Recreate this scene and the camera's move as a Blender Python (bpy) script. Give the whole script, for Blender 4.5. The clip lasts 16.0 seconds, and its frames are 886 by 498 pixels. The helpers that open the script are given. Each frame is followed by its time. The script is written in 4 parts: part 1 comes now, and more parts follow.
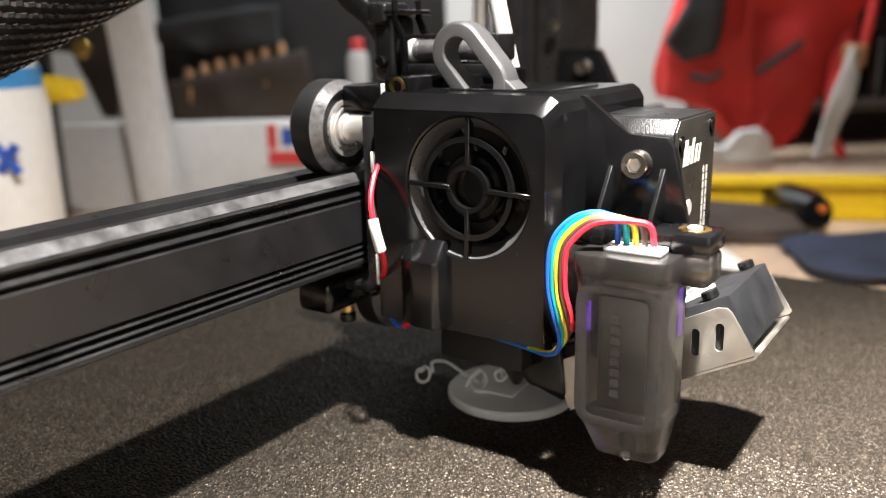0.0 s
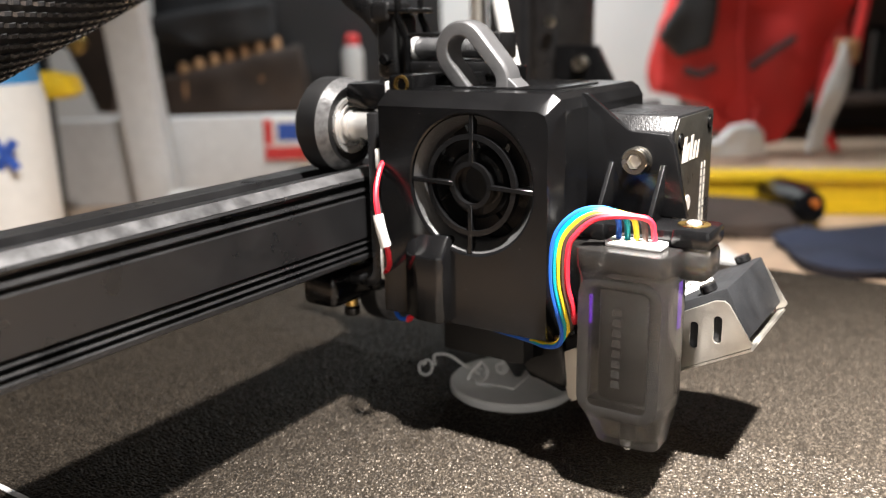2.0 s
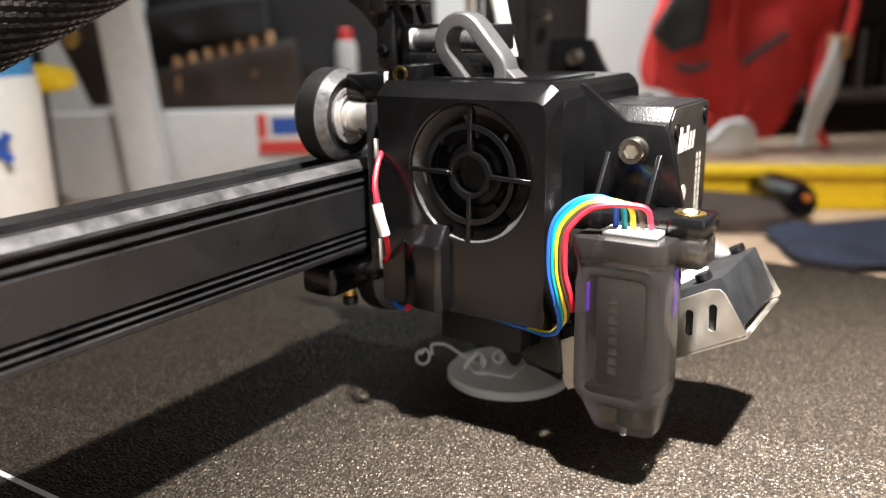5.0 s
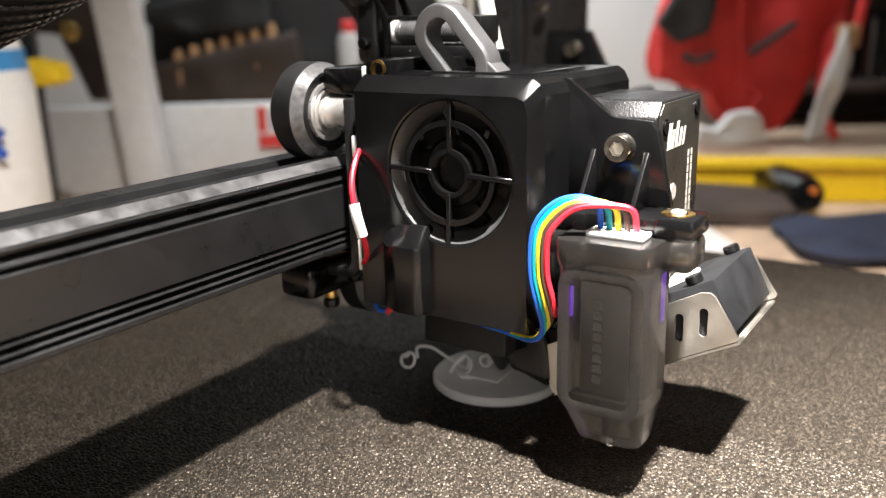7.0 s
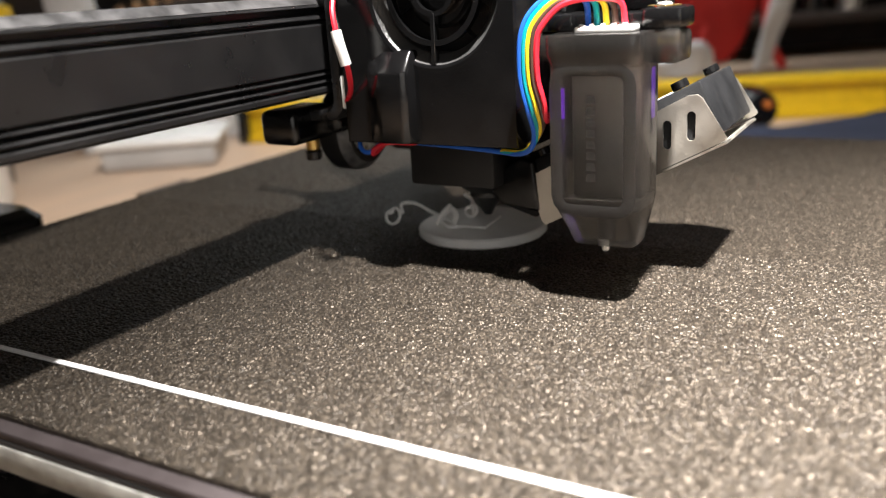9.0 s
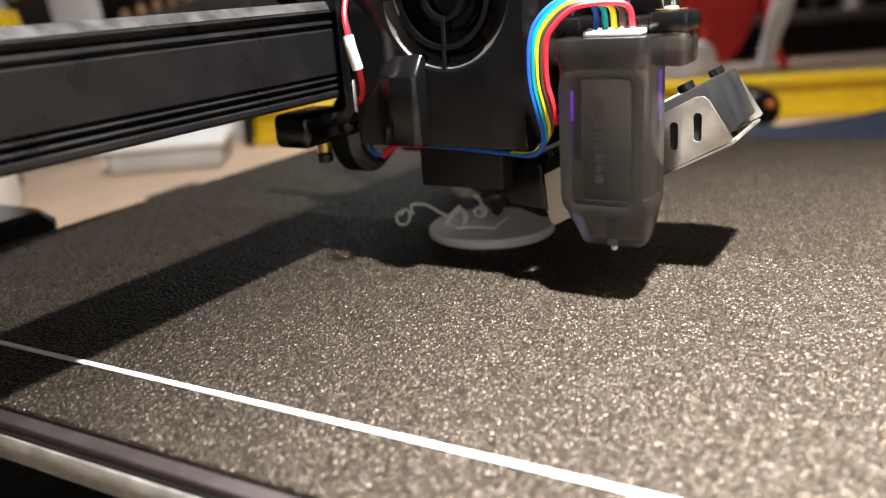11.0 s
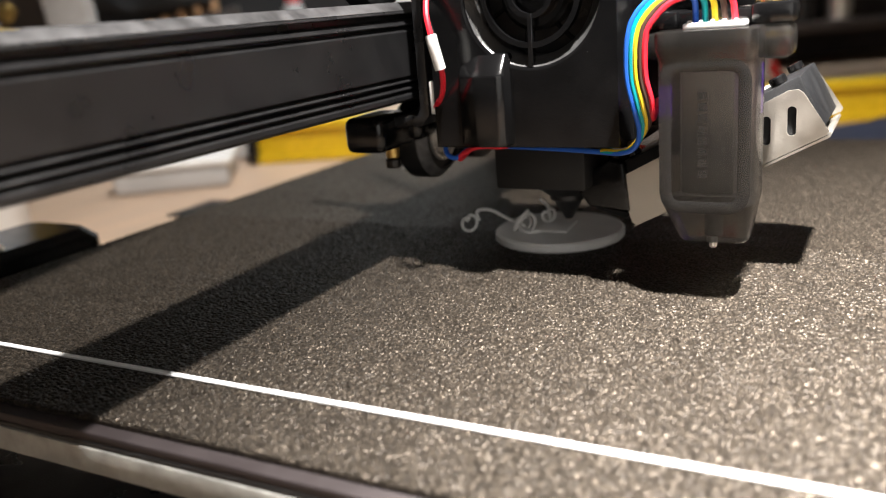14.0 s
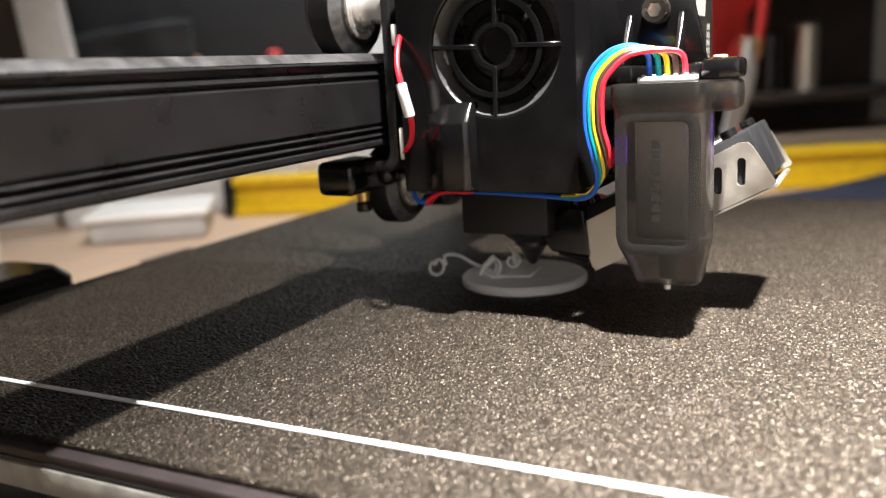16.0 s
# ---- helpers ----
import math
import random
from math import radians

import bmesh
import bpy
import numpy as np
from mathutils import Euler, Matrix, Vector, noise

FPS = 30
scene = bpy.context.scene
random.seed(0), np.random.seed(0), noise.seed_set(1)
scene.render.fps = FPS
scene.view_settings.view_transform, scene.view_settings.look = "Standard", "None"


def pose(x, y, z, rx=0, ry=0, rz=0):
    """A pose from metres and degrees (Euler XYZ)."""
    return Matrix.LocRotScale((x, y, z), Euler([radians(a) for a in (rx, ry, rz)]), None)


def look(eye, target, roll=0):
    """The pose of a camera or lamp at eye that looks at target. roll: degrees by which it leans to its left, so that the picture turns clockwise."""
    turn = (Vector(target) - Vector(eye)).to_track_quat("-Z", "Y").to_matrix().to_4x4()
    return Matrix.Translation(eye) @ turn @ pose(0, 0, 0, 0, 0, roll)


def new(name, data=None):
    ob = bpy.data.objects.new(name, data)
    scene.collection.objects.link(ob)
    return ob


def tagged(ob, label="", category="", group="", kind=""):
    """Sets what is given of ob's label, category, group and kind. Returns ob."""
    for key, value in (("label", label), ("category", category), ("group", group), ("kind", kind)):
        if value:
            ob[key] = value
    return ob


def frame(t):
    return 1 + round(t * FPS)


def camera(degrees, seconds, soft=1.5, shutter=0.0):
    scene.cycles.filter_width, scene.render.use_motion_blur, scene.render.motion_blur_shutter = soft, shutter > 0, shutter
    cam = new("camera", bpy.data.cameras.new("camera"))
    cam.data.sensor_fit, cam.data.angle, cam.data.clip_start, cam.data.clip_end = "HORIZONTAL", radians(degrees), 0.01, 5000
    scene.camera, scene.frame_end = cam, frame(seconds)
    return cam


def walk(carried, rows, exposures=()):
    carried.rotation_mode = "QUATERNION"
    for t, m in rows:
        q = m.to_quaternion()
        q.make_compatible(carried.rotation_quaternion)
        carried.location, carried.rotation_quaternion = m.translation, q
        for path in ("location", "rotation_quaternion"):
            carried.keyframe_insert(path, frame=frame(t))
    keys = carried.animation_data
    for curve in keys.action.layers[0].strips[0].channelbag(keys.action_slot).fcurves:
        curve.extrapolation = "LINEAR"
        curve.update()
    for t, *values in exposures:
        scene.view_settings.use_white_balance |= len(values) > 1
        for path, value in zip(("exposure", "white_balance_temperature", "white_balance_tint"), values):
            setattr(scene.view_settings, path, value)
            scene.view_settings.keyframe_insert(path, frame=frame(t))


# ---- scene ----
cam = camera(54.9, 16.0, soft=1.1)
PATH = [
    (0, (-0.139, -0.088, 0.088), (1.469, 0.995, -0.405), -1.2),
    (0.5, (-0.145, -0.087, 0.086), (1.464, 0.991, -0.411), -1.1),
    (1, (-0.154, -0.088, 0.086), (1.458, 0.988, -0.409), -1.1),
    (1.5, (-0.153, -0.086, 0.087), (1.472, 0.968, -0.413), -1.1),
    (2, (-0.143, -0.088, 0.089), (1.471, 0.98, -0.417), -1.2),
    (2.5, (-0.137, -0.089, 0.088), (1.466, 0.994, -0.418), -1.2),
    (3, (-0.147, -0.087, 0.088), (1.474, 0.967, -0.423), -1.2),
    (3.5, (-0.155, -0.088, 0.089), (1.464, 0.966, -0.43), -1.1),
    (4, (-0.143, -0.088, 0.087), (1.478, 0.969, -0.417), -1.0),
    (6.5, (-0.15, -0.088, 0.09), (1.466, 0.959, -0.451), -1.2),
    (7, (-0.136, -0.089, 0.088), (1.469, 0.978, -0.445), -1.3),
    (7.5, (-0.139, -0.086, 0.081), (1.469, 0.965, -0.478), -1.5),
    (8, (-0.145, -0.084, 0.065), (1.482, 0.94, -0.487), -2.1),
    (8.5, (-0.152, -0.083, 0.057), (1.496, 0.903, -0.505), -2.4),
    (9, (-0.147, -0.086, 0.059), (1.499, 0.884, -0.532), -3.5),
    (11.5, (-0.151, -0.086, 0.06), (1.493, 0.891, -0.526), -3.9),
    (12, (-0.151, -0.086, 0.058), (1.496, 0.897, -0.51), -3.3),
    (12.5, (-0.146, -0.084, 0.059), (1.483, 0.914, -0.531), -3.9),
    (13, (-0.148, -0.082, 0.057), (1.478, 0.92, -0.536), -4.3),
    (13.5, (-0.146, -0.071, 0.056), (1.505, 0.91, -0.506), -4.7),
    (14, (-0.158, -0.065, 0.057), (1.522, 0.872, -0.491), -4.7),
    (14.5, (-0.174, -0.066, 0.055), (1.538, 0.847, -0.43), -4.1),
    (15, (-0.179, -0.069, 0.056), (1.546, 0.841, -0.385), -4.0),
    (15.5, (-0.171, -0.07, 0.054), (1.561, 0.841, -0.36), -3.6),
    (16, (-0.163, -0.07, 0.054), (1.577, 0.827, -0.358), -3.2),
]
walk(cam, [(t, look(eye, target, roll)) for t, eye, target, roll in PATH],
     exposures=[(0, 0.04), (7.2, 0.04), (9, -0.2), (13.5, -0.2), (15, -0.03), (16, -0.03)])
# the phone's shallow depth of field
cam.data.dof.use_dof = True
cam.data.dof.focus_distance = 0.162
cam.data.dof.aperture_fstop = 14.5

# ---- world and lights ----
world = bpy.data.worlds.new("workshop")
scene.world = world
world.use_nodes = True
world.node_tree.nodes["Background"].inputs[0].default_value = (0.9, 0.95, 1.0, 1)
world.node_tree.nodes["Background"].inputs[1].default_value = 0.014
scene.view_settings.exposure = 0.0


def lamp(name, kind, eye, target, size, watts, colour, cone=0.0):
    data = bpy.data.lights.new(name, kind)
    data.energy, data.color = watts, colour
    if kind == "AREA":
        data.shape, data.size = "DISK", size
    else:
        data.shadow_soft_size, data.spot_size, data.spot_blend = size, radians(cone), 1.0
    ob = new(name, data)
    ob.matrix_world = look(eye, target)
    return ob


# a work lamp over the printer, and three unseen lights added around it
lamp("work_lamp", "SPOT", (-0.105, -0.16, 0.62), (0.02, -0.05, 0.0), 0.016, 54.0, (1.0, 0.945, 0.9), 90)
# second spot at the lamp's place, added to brighten the near bed
lamp("bed_boost_spot", "SPOT", (-0.105, -0.16, 0.62), (-0.02, -0.165, 0.0), 0.016, 245.0, (1.0, 0.945, 0.9), 40)
# unseen light over the back of the bench, added to brighten the background
lamp("back_light", "SPOT", (0.56, 0.36, 0.72), (0.86, 0.46, 0.0), 0.15, 46.0, (0.92, 0.97, 1.0), 112)
# unseen dim fill added behind the camera for the faces turned to it
lamp("fill_light", "AREA", (-0.8, -0.62, 0.3), (0.0, 0.0, 0.02), 0.9, 2.3, (1.0, 0.95, 0.89))

# ---- helpers: all places below are in centimetres, x along the beam, bed surface at z = BED ----
BED = -5.9
BASE = {}


def metres(p):
    return Vector((p[0] * 0.01, p[1] * 0.01, (p[2] - BED) * 0.01))


def thing(name, base, label, category, group="", kind=""):
    ob = new(name)
    ob.empty_display_size = 0.01
    ob.location = metres(base)
    BASE[ob.name] = metres(base)
    return tagged(ob, label, category, group, kind)


def link_mesh(name, bm, mat, smooth=35):
    bm.normal_update()
    me = bpy.data.meshes.new(name)
    lim = radians(smooth)
    for f in bm.faces:
        f.smooth = True
    for e in bm.edges:
        if len(e.link_faces) == 2 and e.calc_face_angle(0) > lim:
            e.smooth = False
    bm.to_mesh(me)
    bm.free()
    me.materials.append(mat)
    return new(name, me)


def part(name, bm, mat, parent, label="", smooth=35):
    """A bmesh in centimetres becomes one mesh object under a thing or a part."""
    off = BASE[parent.name]
    for v in bm.verts:
        v.co = metres(v.co) - off
    ob = link_mesh(name, bm, mat, smooth)
    ob.parent = parent
    BASE[ob.name] = off
    return tagged(ob, label) if label else ob


def single(name, bm, mat, label, category, group="", kind="", smooth=35):
    """A thing that is one mesh."""
    for v in bm.verts:
        v.co = metres(v.co)
    c = sum((v.co for v in bm.verts), Vector()) / len(bm.verts)
    c.z = min(v.co.z for v in bm.verts)
    for v in bm.verts:
        v.co -= c
    ob = link_mesh(name, bm, mat, smooth)
    ob.location = c
    BASE[ob.name] = c
    return tagged(ob, label, category, group, kind)


def join(*parts):
    bm = bmesh.new()
    for p in parts:
        me = bpy.data.meshes.new("tmp")
        p.to_mesh(me)
        p.free()
        bm.from_mesh(me)
        bpy.data.meshes.remove(me)
    return bm


def rounded(bm, r, seg=2, angle=30):
    if r > 0:
        bm.normal_update()
        es = [e for e in bm.edges if len(e.link_faces) == 2 and e.calc_face_angle(0) > radians(angle)]
        bmesh.ops.bevel(bm, geom=es, offset=r, segments=seg, affect="EDGES", profile=0.5, clamp_overlap=True)
    return bm


def box(a, b, r=0.04, seg=2):
    bm = bmesh.new()
    bmesh.ops.create_cube(bm, size=1)
    for v in bm.verts:
        v.co = Vector([a[i] + (b[i] - a[i]) * (v.co[i] + 0.5) for i in range(3)])
    return rounded(bm, r, seg)


AX = {"x": ((0, 1, 0), (0, 0, 1), (1, 0, 0)), "y": ((1, 0, 0), (0, 0, 1), (0, 1, 0)), "z": ((1, 0, 0), (0, 1, 0), (0, 0, 1))}


def prism(pts, axis, lo, hi, r=0.0, seg=2):
    """A closed outline, drawn in the two other axes, stretched along an axis."""
    u, w, n = (Vector(k) for k in AX[axis])
    bm = bmesh.new()
    vs = [bm.verts.new(u * p[0] + w * p[1] + n * lo) for p in pts]
    f = bm.faces.new(vs)
    ex = bmesh.ops.extrude_face_region(bm, geom=[f])
    for g in ex["geom"]:
        if isinstance(g, bmesh.types.BMVert):
            g.co += n * (hi - lo)
    bmesh.ops.recalc_face_normals(bm, faces=bm.faces[:])
    return rounded(bm, r, seg, 20)


def lathe(centre, axis, prof, n=40):
    """A turned body: prof is a closed or open run of (radius, along)."""
    u, w, d = (Vector(k) for k in AX[axis])
    c = Vector(centre)
    bm = bmesh.new()
    rings = []
    for r, h in prof:
        if r <= 1e-6:
            rings.append([bm.verts.new(c + d * h)])
        else:
            rings.append([bm.verts.new(c + d * h + r * (u * math.cos(2 * math.pi * i / n) + w * math.sin(2 * math.pi * i / n))) for i in range(n)])
    for a, b in zip(rings, rings[1:]):
        for i in range(n):
            j = (i + 1) % n
            if len(a) == 1 and len(b) == 1:
                continue
            if len(a) == 1:
                bm.faces.new((a[0], b[i], b[j]))
            elif len(b) == 1:
                bm.faces.new((a[i], a[j], b[0]))
            else:
                bm.faces.new((a[i], a[j], b[j], b[i]))
    bmesh.ops.recalc_face_normals(bm, faces=bm.faces[:])
    return bm


def disc(centre, axis, r, lo, hi, bev=0.03, n=40):
    return lathe(centre, axis, [(0, lo), (r - bev, lo), (r, lo + bev), (r, hi - bev), (r - bev, hi), (0, hi)], n)


def smooth_path(pts, n=8):
    """A soft line through the points."""
    P = [Vector(p) for p in pts]
    P = [P[0] * 2 - P[1]] + P + [P[-1] * 2 - P[-2]]
    out = []
    for i in range(1, len(P) - 2):
        a, b, c, d = P[i - 1:i + 3]
        for k in range(n):
            t = k / n
            out.append(0.5 * (2 * b + (c - a) * t + (2 * a - 5 * b + 4 * c - d) * t * t + (3 * b - a - 3 * c + d) * t ** 3))
    return out + [P[-2]]


def sweep(path, outline, up=(0, 0, 1), closed=False):
    """An outline of (side, up) carried along a path."""
    bm = bmesh.new()
    rings, m = [], len(outline)
    side0 = None
    for i, p in enumerate(path):
        q0 = path[i - 1] if i else (path[-1] if closed else p)
        q1 = path[(i + 1) % len(path)] if (closed or i + 1 < len(path)) else p
        t = (q1 - q0).normalized()
        s = t.cross(Vector(up)) if side0 is None else side0 - t * side0.dot(t)
        if s.length < 1e-4:
            s = t.cross(Vector((1, 0, 0)))
        s.normalize()
        side0 = s
        w = s.cross(t)
        rings.append([bm.verts.new(p + s * o[0] + w * o[1]) for o in outline])
    last = len(rings) if closed else len(rings) - 1
    for i in range(last):
        a, b = rings[i], rings[(i + 1) % len(rings)]
        for k in range(m):
            bm.faces.new((a[k], a[(k + 1) % m], b[(k + 1) % m], b[k]))
    if not closed:
        bm.faces.new(rings[0][::-1])
        bm.faces.new(rings[-1])
    bmesh.ops.recalc_face_normals(bm, faces=bm.faces[:])
    return bm


def ring_outline(r, n=10):
    return [(r * math.cos(2 * math.pi * i / n), r * math.sin(2 * math.pi * i / n)) for i in range(n)]


def tube(pts, r, n=10, steps=8, up=(0, 0, 1)):
    return sweep(smooth_path(pts, steps), ring_outline(r, n), up)


def turned(bm, m):
    bmesh.ops.transform(bm, matrix=m, verts=bm.verts[:])
    return bm


# ---- materials ----
def material(name, colour, rough=0.5, metal=0.0, grain=0.0, grain_scale=2000.0, vary=0.15, vary_scale=150.0, spec=0.5, coat=0.0, rough_vary=0.1, stretch=None, dust=0.0):
    """Base colour with broad and fine variation, uneven gloss and fine relief, in metres of object space."""
    m = bpy.data.materials.new(name)
    m.use_nodes = True
    nt = m.node_tree
    N, L = nt.nodes, nt.links
    b = N["Principled BSDF"]
    b.inputs["Metallic"].default_value = metal
    b.inputs["Specular IOR Level"].default_value = spec
    b.inputs["Coat Weight"].default_value = coat
    tc = N.new("ShaderNodeTexCoord")
    vec = tc.outputs["Object"]
    if stretch:
        mp = N.new("ShaderNodeMapping")
        mp.inputs["Scale"].default_value = stretch
        L.new(vec, mp.inputs["Vector"])
        vec = mp.outputs["Vector"]
    broad = N.new("ShaderNodeTexNoise")
    broad.inputs["Scale"].default_value, broad.inputs["Detail"].default_value = vary_scale, 5
    fine = N.new("ShaderNodeTexNoise")
    fine.inputs["Scale"].default_value, fine.inputs["Detail"].default_value = grain_scale, 2
    L.new(vec, broad.inputs["Vector"])
    L.new(vec, fine.inputs["Vector"])
    ramp = N.new("ShaderNodeMapRange")
    ramp.inputs[1].default_value, ramp.inputs[2].default_value = 0.3, 0.7
    ramp.inputs[3].default_value, ramp.inputs[4].default_value = 1 - vary, 1 + vary
    L.new(broad.outputs[0], ramp.inputs[0])
    mul = N.new("ShaderNodeVectorMath")
    mul.operation = "SCALE"
    mul.inputs[0].default_value = colour[:3]
    L.new(ramp.outputs[0], mul.inputs["Scale"])
    L.new(mul.outputs[0], b.inputs["Base Color"])
    if dust > 0:
        # sparse pale dust specks
        sp = N.new("ShaderNodeTexVoronoi")
        sp.inputs["Scale"].default_value = 520
        L.new(vec, sp.inputs["Vector"])
        pick = N.new("ShaderNodeSeparateColor")
        L.new(sp.outputs["Color"], pick.inputs[0])
        lim = N.new("ShaderNodeMath")
        lim.operation = "MULTIPLY"
        lim.inputs[1].default_value = dust
        L.new(pick.outputs[0], lim.inputs[0])
        near = N.new("ShaderNodeMath")
        near.operation = "LESS_THAN"
        L.new(sp.outputs["Distance"], near.inputs[0])
        L.new(lim.outputs[0], near.inputs[1])
        mx = N.new("ShaderNodeMix")
        mx.data_type = "RGBA"
        mx.inputs[7].default_value = (0.3, 0.29, 0.28, 1)
        L.new(near.outputs[0], mx.inputs[0])
        L.new(mul.outputs[0], mx.inputs[6])
        L.new(mx.outputs[2], b.inputs["Base Color"])
    rr = N.new("ShaderNodeMapRange")
    rr.inputs[1].default_value, rr.inputs[2].default_value = 0.3, 0.7
    rr.inputs[3].default_value, rr.inputs[4].default_value = max(0.03, rough - rough_vary), min(1, rough + rough_vary)
    L.new(broad.outputs[0], rr.inputs[0])
    L.new(rr.outputs[0], b.inputs["Roughness"])
    if grain > 0:
        bp = N.new("ShaderNodeBump")
        bp.inputs["Strength"].default_value = grain
        bp.inputs["Distance"].default_value = 0.0002
        L.new(fine.outputs[0], bp.inputs["Height"])
        L.new(bp.outputs[0], b.inputs["Normal"])
    return m


BLACK = material("black_plastic", (0.0045, 0.0045, 0.0048), 0.16, rough_vary=0.05, dust=0.035, grain=0.1, grain_scale=3500, vary=0.2, coat=0.0)
BLACK_ROUGH = material("black_cast_plastic", (0.008, 0.008, 0.0085), 0.34, grain=0.45, grain_scale=2500, dust=0.06)
ANODISED = material("black_anodised_aluminium", (0.014, 0.014, 0.0148), 0.34, 0.0, spec=0.6, grain=0.1, grain_scale=6000, vary=0.12, dust=0.035)
RUBBER = material("black_rubber", (0.009, 0.009, 0.0095), 0.5, grain=0.15, vary=0.2)
RUBBER_WORN = material("worn_rubber_edge", (0.1, 0.1, 0.102), 0.4, grain=0.4, grain_scale=900, vary=0.5, vary_scale=500)
STEEL = material("steel", (0.74, 0.73, 0.71), 0.3, 0.75, grain=0.05)
STEEL_DULL = material("brushed_steel", (0.75, 0.71, 0.64), 0.42, 1.0, grain=0.15, vary=0.06)
NICKEL = material("nickel_screw", (0.6, 0.57, 0.5), 0.28, 1.0)
BRASS = material("brass", (0.7, 0.48, 0.16), 0.28, 1.0)
CAST_GREY = material("grey_cast_metal", (0.13, 0.13, 0.133), 0.5, 0.5, grain=0.3, grain_scale=1800)
WHITE_PLASTIC = material("white_plastic", (0.78, 0.78, 0.76), 0.4, vary=0.04)
PRINT_WHITE = material("white_print_filament", (0.88, 0.88, 0.87), 0.45, grain=0.2, grain_scale=1500, vary=0.05)
ALU_EDGE = material("milled_aluminium_edge", (0.28, 0.28, 0.26), 0.55, 0.25, grain=0.4, grain_scale=1200, vary=0.25, vary_scale=300)
MAGNET = material("brown_magnet_sheet", (0.02, 0.0145, 0.015), 0.6, grain=0.2)
LINE_WHITE = material("white_print_line", (0.8, 0.8, 0.8), 0.45, grain=0.4, grain_scale=1500, vary=0.06)


def simple_colour(name, c, rough=0.45, vary=0.08):
    return material(name, c, rough, vary=vary)


WIRES = [simple_colour("blue_wire", (0.02, 0.13, 0.62), 0.35), simple_colour("teal_wire", (0.0, 0.33, 0.36), 0.35),
         simple_colour("yellow_wire", (0.85, 0.6, 0.02), 0.35), simple_colour("brown_wire", (0.06, 0.03, 0.02), 0.4), simple_colour("red_wire", (0.75, 0.02, 0.04), 0.35)]
RED_WIRE = WIRES[4]

def bed_material():
    """Powder-coated sheet: brown with a dull metallic gloss."""
    m = bpy.data.materials.new("textured_pei_sheet")
    m.use_nodes = True
    nt = m.node_tree
    N, L = nt.nodes, nt.links
    b = N["Principled BSDF"]
    tc = N.new("ShaderNodeTexCoord")
    warp = N.new("ShaderNodeTexNoise")
    warp.inputs["Scale"].default_value, warp.inputs["Detail"].default_value = 900, 2
    L.new(tc.outputs["Object"], warp.inputs["Vector"])
    ws = N.new("ShaderNodeVectorMath")
    ws.operation = "MULTIPLY_ADD"
    ws.inputs[1].default_value = (0.0004, 0.0004, 0.0004)
    L.new(warp.outputs["Color"], ws.inputs[0])
    L.new(tc.outputs["Object"], ws.inputs[2])
    v = N.new("ShaderNodeTexVoronoi")
    v.feature = "SMOOTH_F1"
    v.inputs["Scale"].default_value, v.inputs["Smoothness"].default_value = 4200, 0.1
    cell = N.new("ShaderNodeTexVoronoi")
    cell.inputs["Scale"].default_value = 2500
    big = N.new("ShaderNodeTexNoise")
    big.inputs["Scale"].default_value, big.inputs["Detail"].default_value = 25, 4
    mid = N.new("ShaderNodeTexNoise")
    mid.inputs["Scale"].default_value, mid.inputs["Detail"].default_value = 700, 2
    for n in (v, cell, mid):
        L.new(ws.outputs[0], n.inputs["Vector"])
    L.new(tc.outputs["Object"], big.inputs["Vector"])
    sep = N.new("ShaderNodeSeparateColor")
    L.new(cell.outputs["Color"], sep.inputs[0])
    # a few random paler cells put the grain's glints into the base colour
    mix = N.new("ShaderNodeMix")
    mix.data_type = "RGBA"
    mix.inputs[6].default_value = (0.018, 0.0148, 0.0115, 1)
    mix.inputs[7].default_value = (0.09, 0.074, 0.057, 1)
    few = N.new("ShaderNodeMath")
    few.operation = "POWER"
    few.inputs[1].default_value = 2.4
    L.new(sep.outputs[0], few.inputs[0])
    L.new(few.outputs[0], mix.inputs[0])
    L.new(mix.outputs[2], b.inputs["Base Color"])
    rr = N.new("ShaderNodeMapRange")
    rr.inputs[3].default_value, rr.inputs[4].default_value = 0.36, 0.46
    L.new(big.outputs[0], rr.inputs[0])
    L.new(rr.outputs[0], b.inputs["Roughness"])
    b.inputs["Metallic"].default_value = 0.5
    b.inputs["Specular IOR Level"].default_value = 0.25
    hgt = N.new("ShaderNodeMath")
    hgt.operation = "MULTIPLY_ADD"
    sq = N.new("ShaderNodeMath")
    sq.operation = "POWER"
    sq.inputs[1].default_value = 1.7
    L.new(v.outputs["Distance"], sq.inputs[0])
    L.new(sq.outputs[0], hgt.inputs[0])
    hgt.inputs[1].default_value = -1.0
    lift = N.new("ShaderNodeMath")
    lift.operation = "MULTIPLY_ADD"
    L.new(sep.outputs[1], lift.inputs[0])
    lift.inputs[1].default_value = 0.25
    half = N.new("ShaderNodeMath")
    half.operation = "MULTIPLY"
    half.inputs[1].default_value = 0.4
    L.new(mid.outputs[0], half.inputs[0])
    L.new(half.outputs[0], lift.inputs[2])
    L.new(lift.outputs[0], hgt.inputs[2])
    bp = N.new("ShaderNodeBump")
    bp.inputs["Strength"].default_value = 1.0
    bp.inputs["Distance"].default_value = 0.00004
    L.new(hgt.outputs[0], bp.inputs["Height"])
    L.new(bp.outputs[0], b.inputs["Normal"])
    return m


PEI = bed_material()

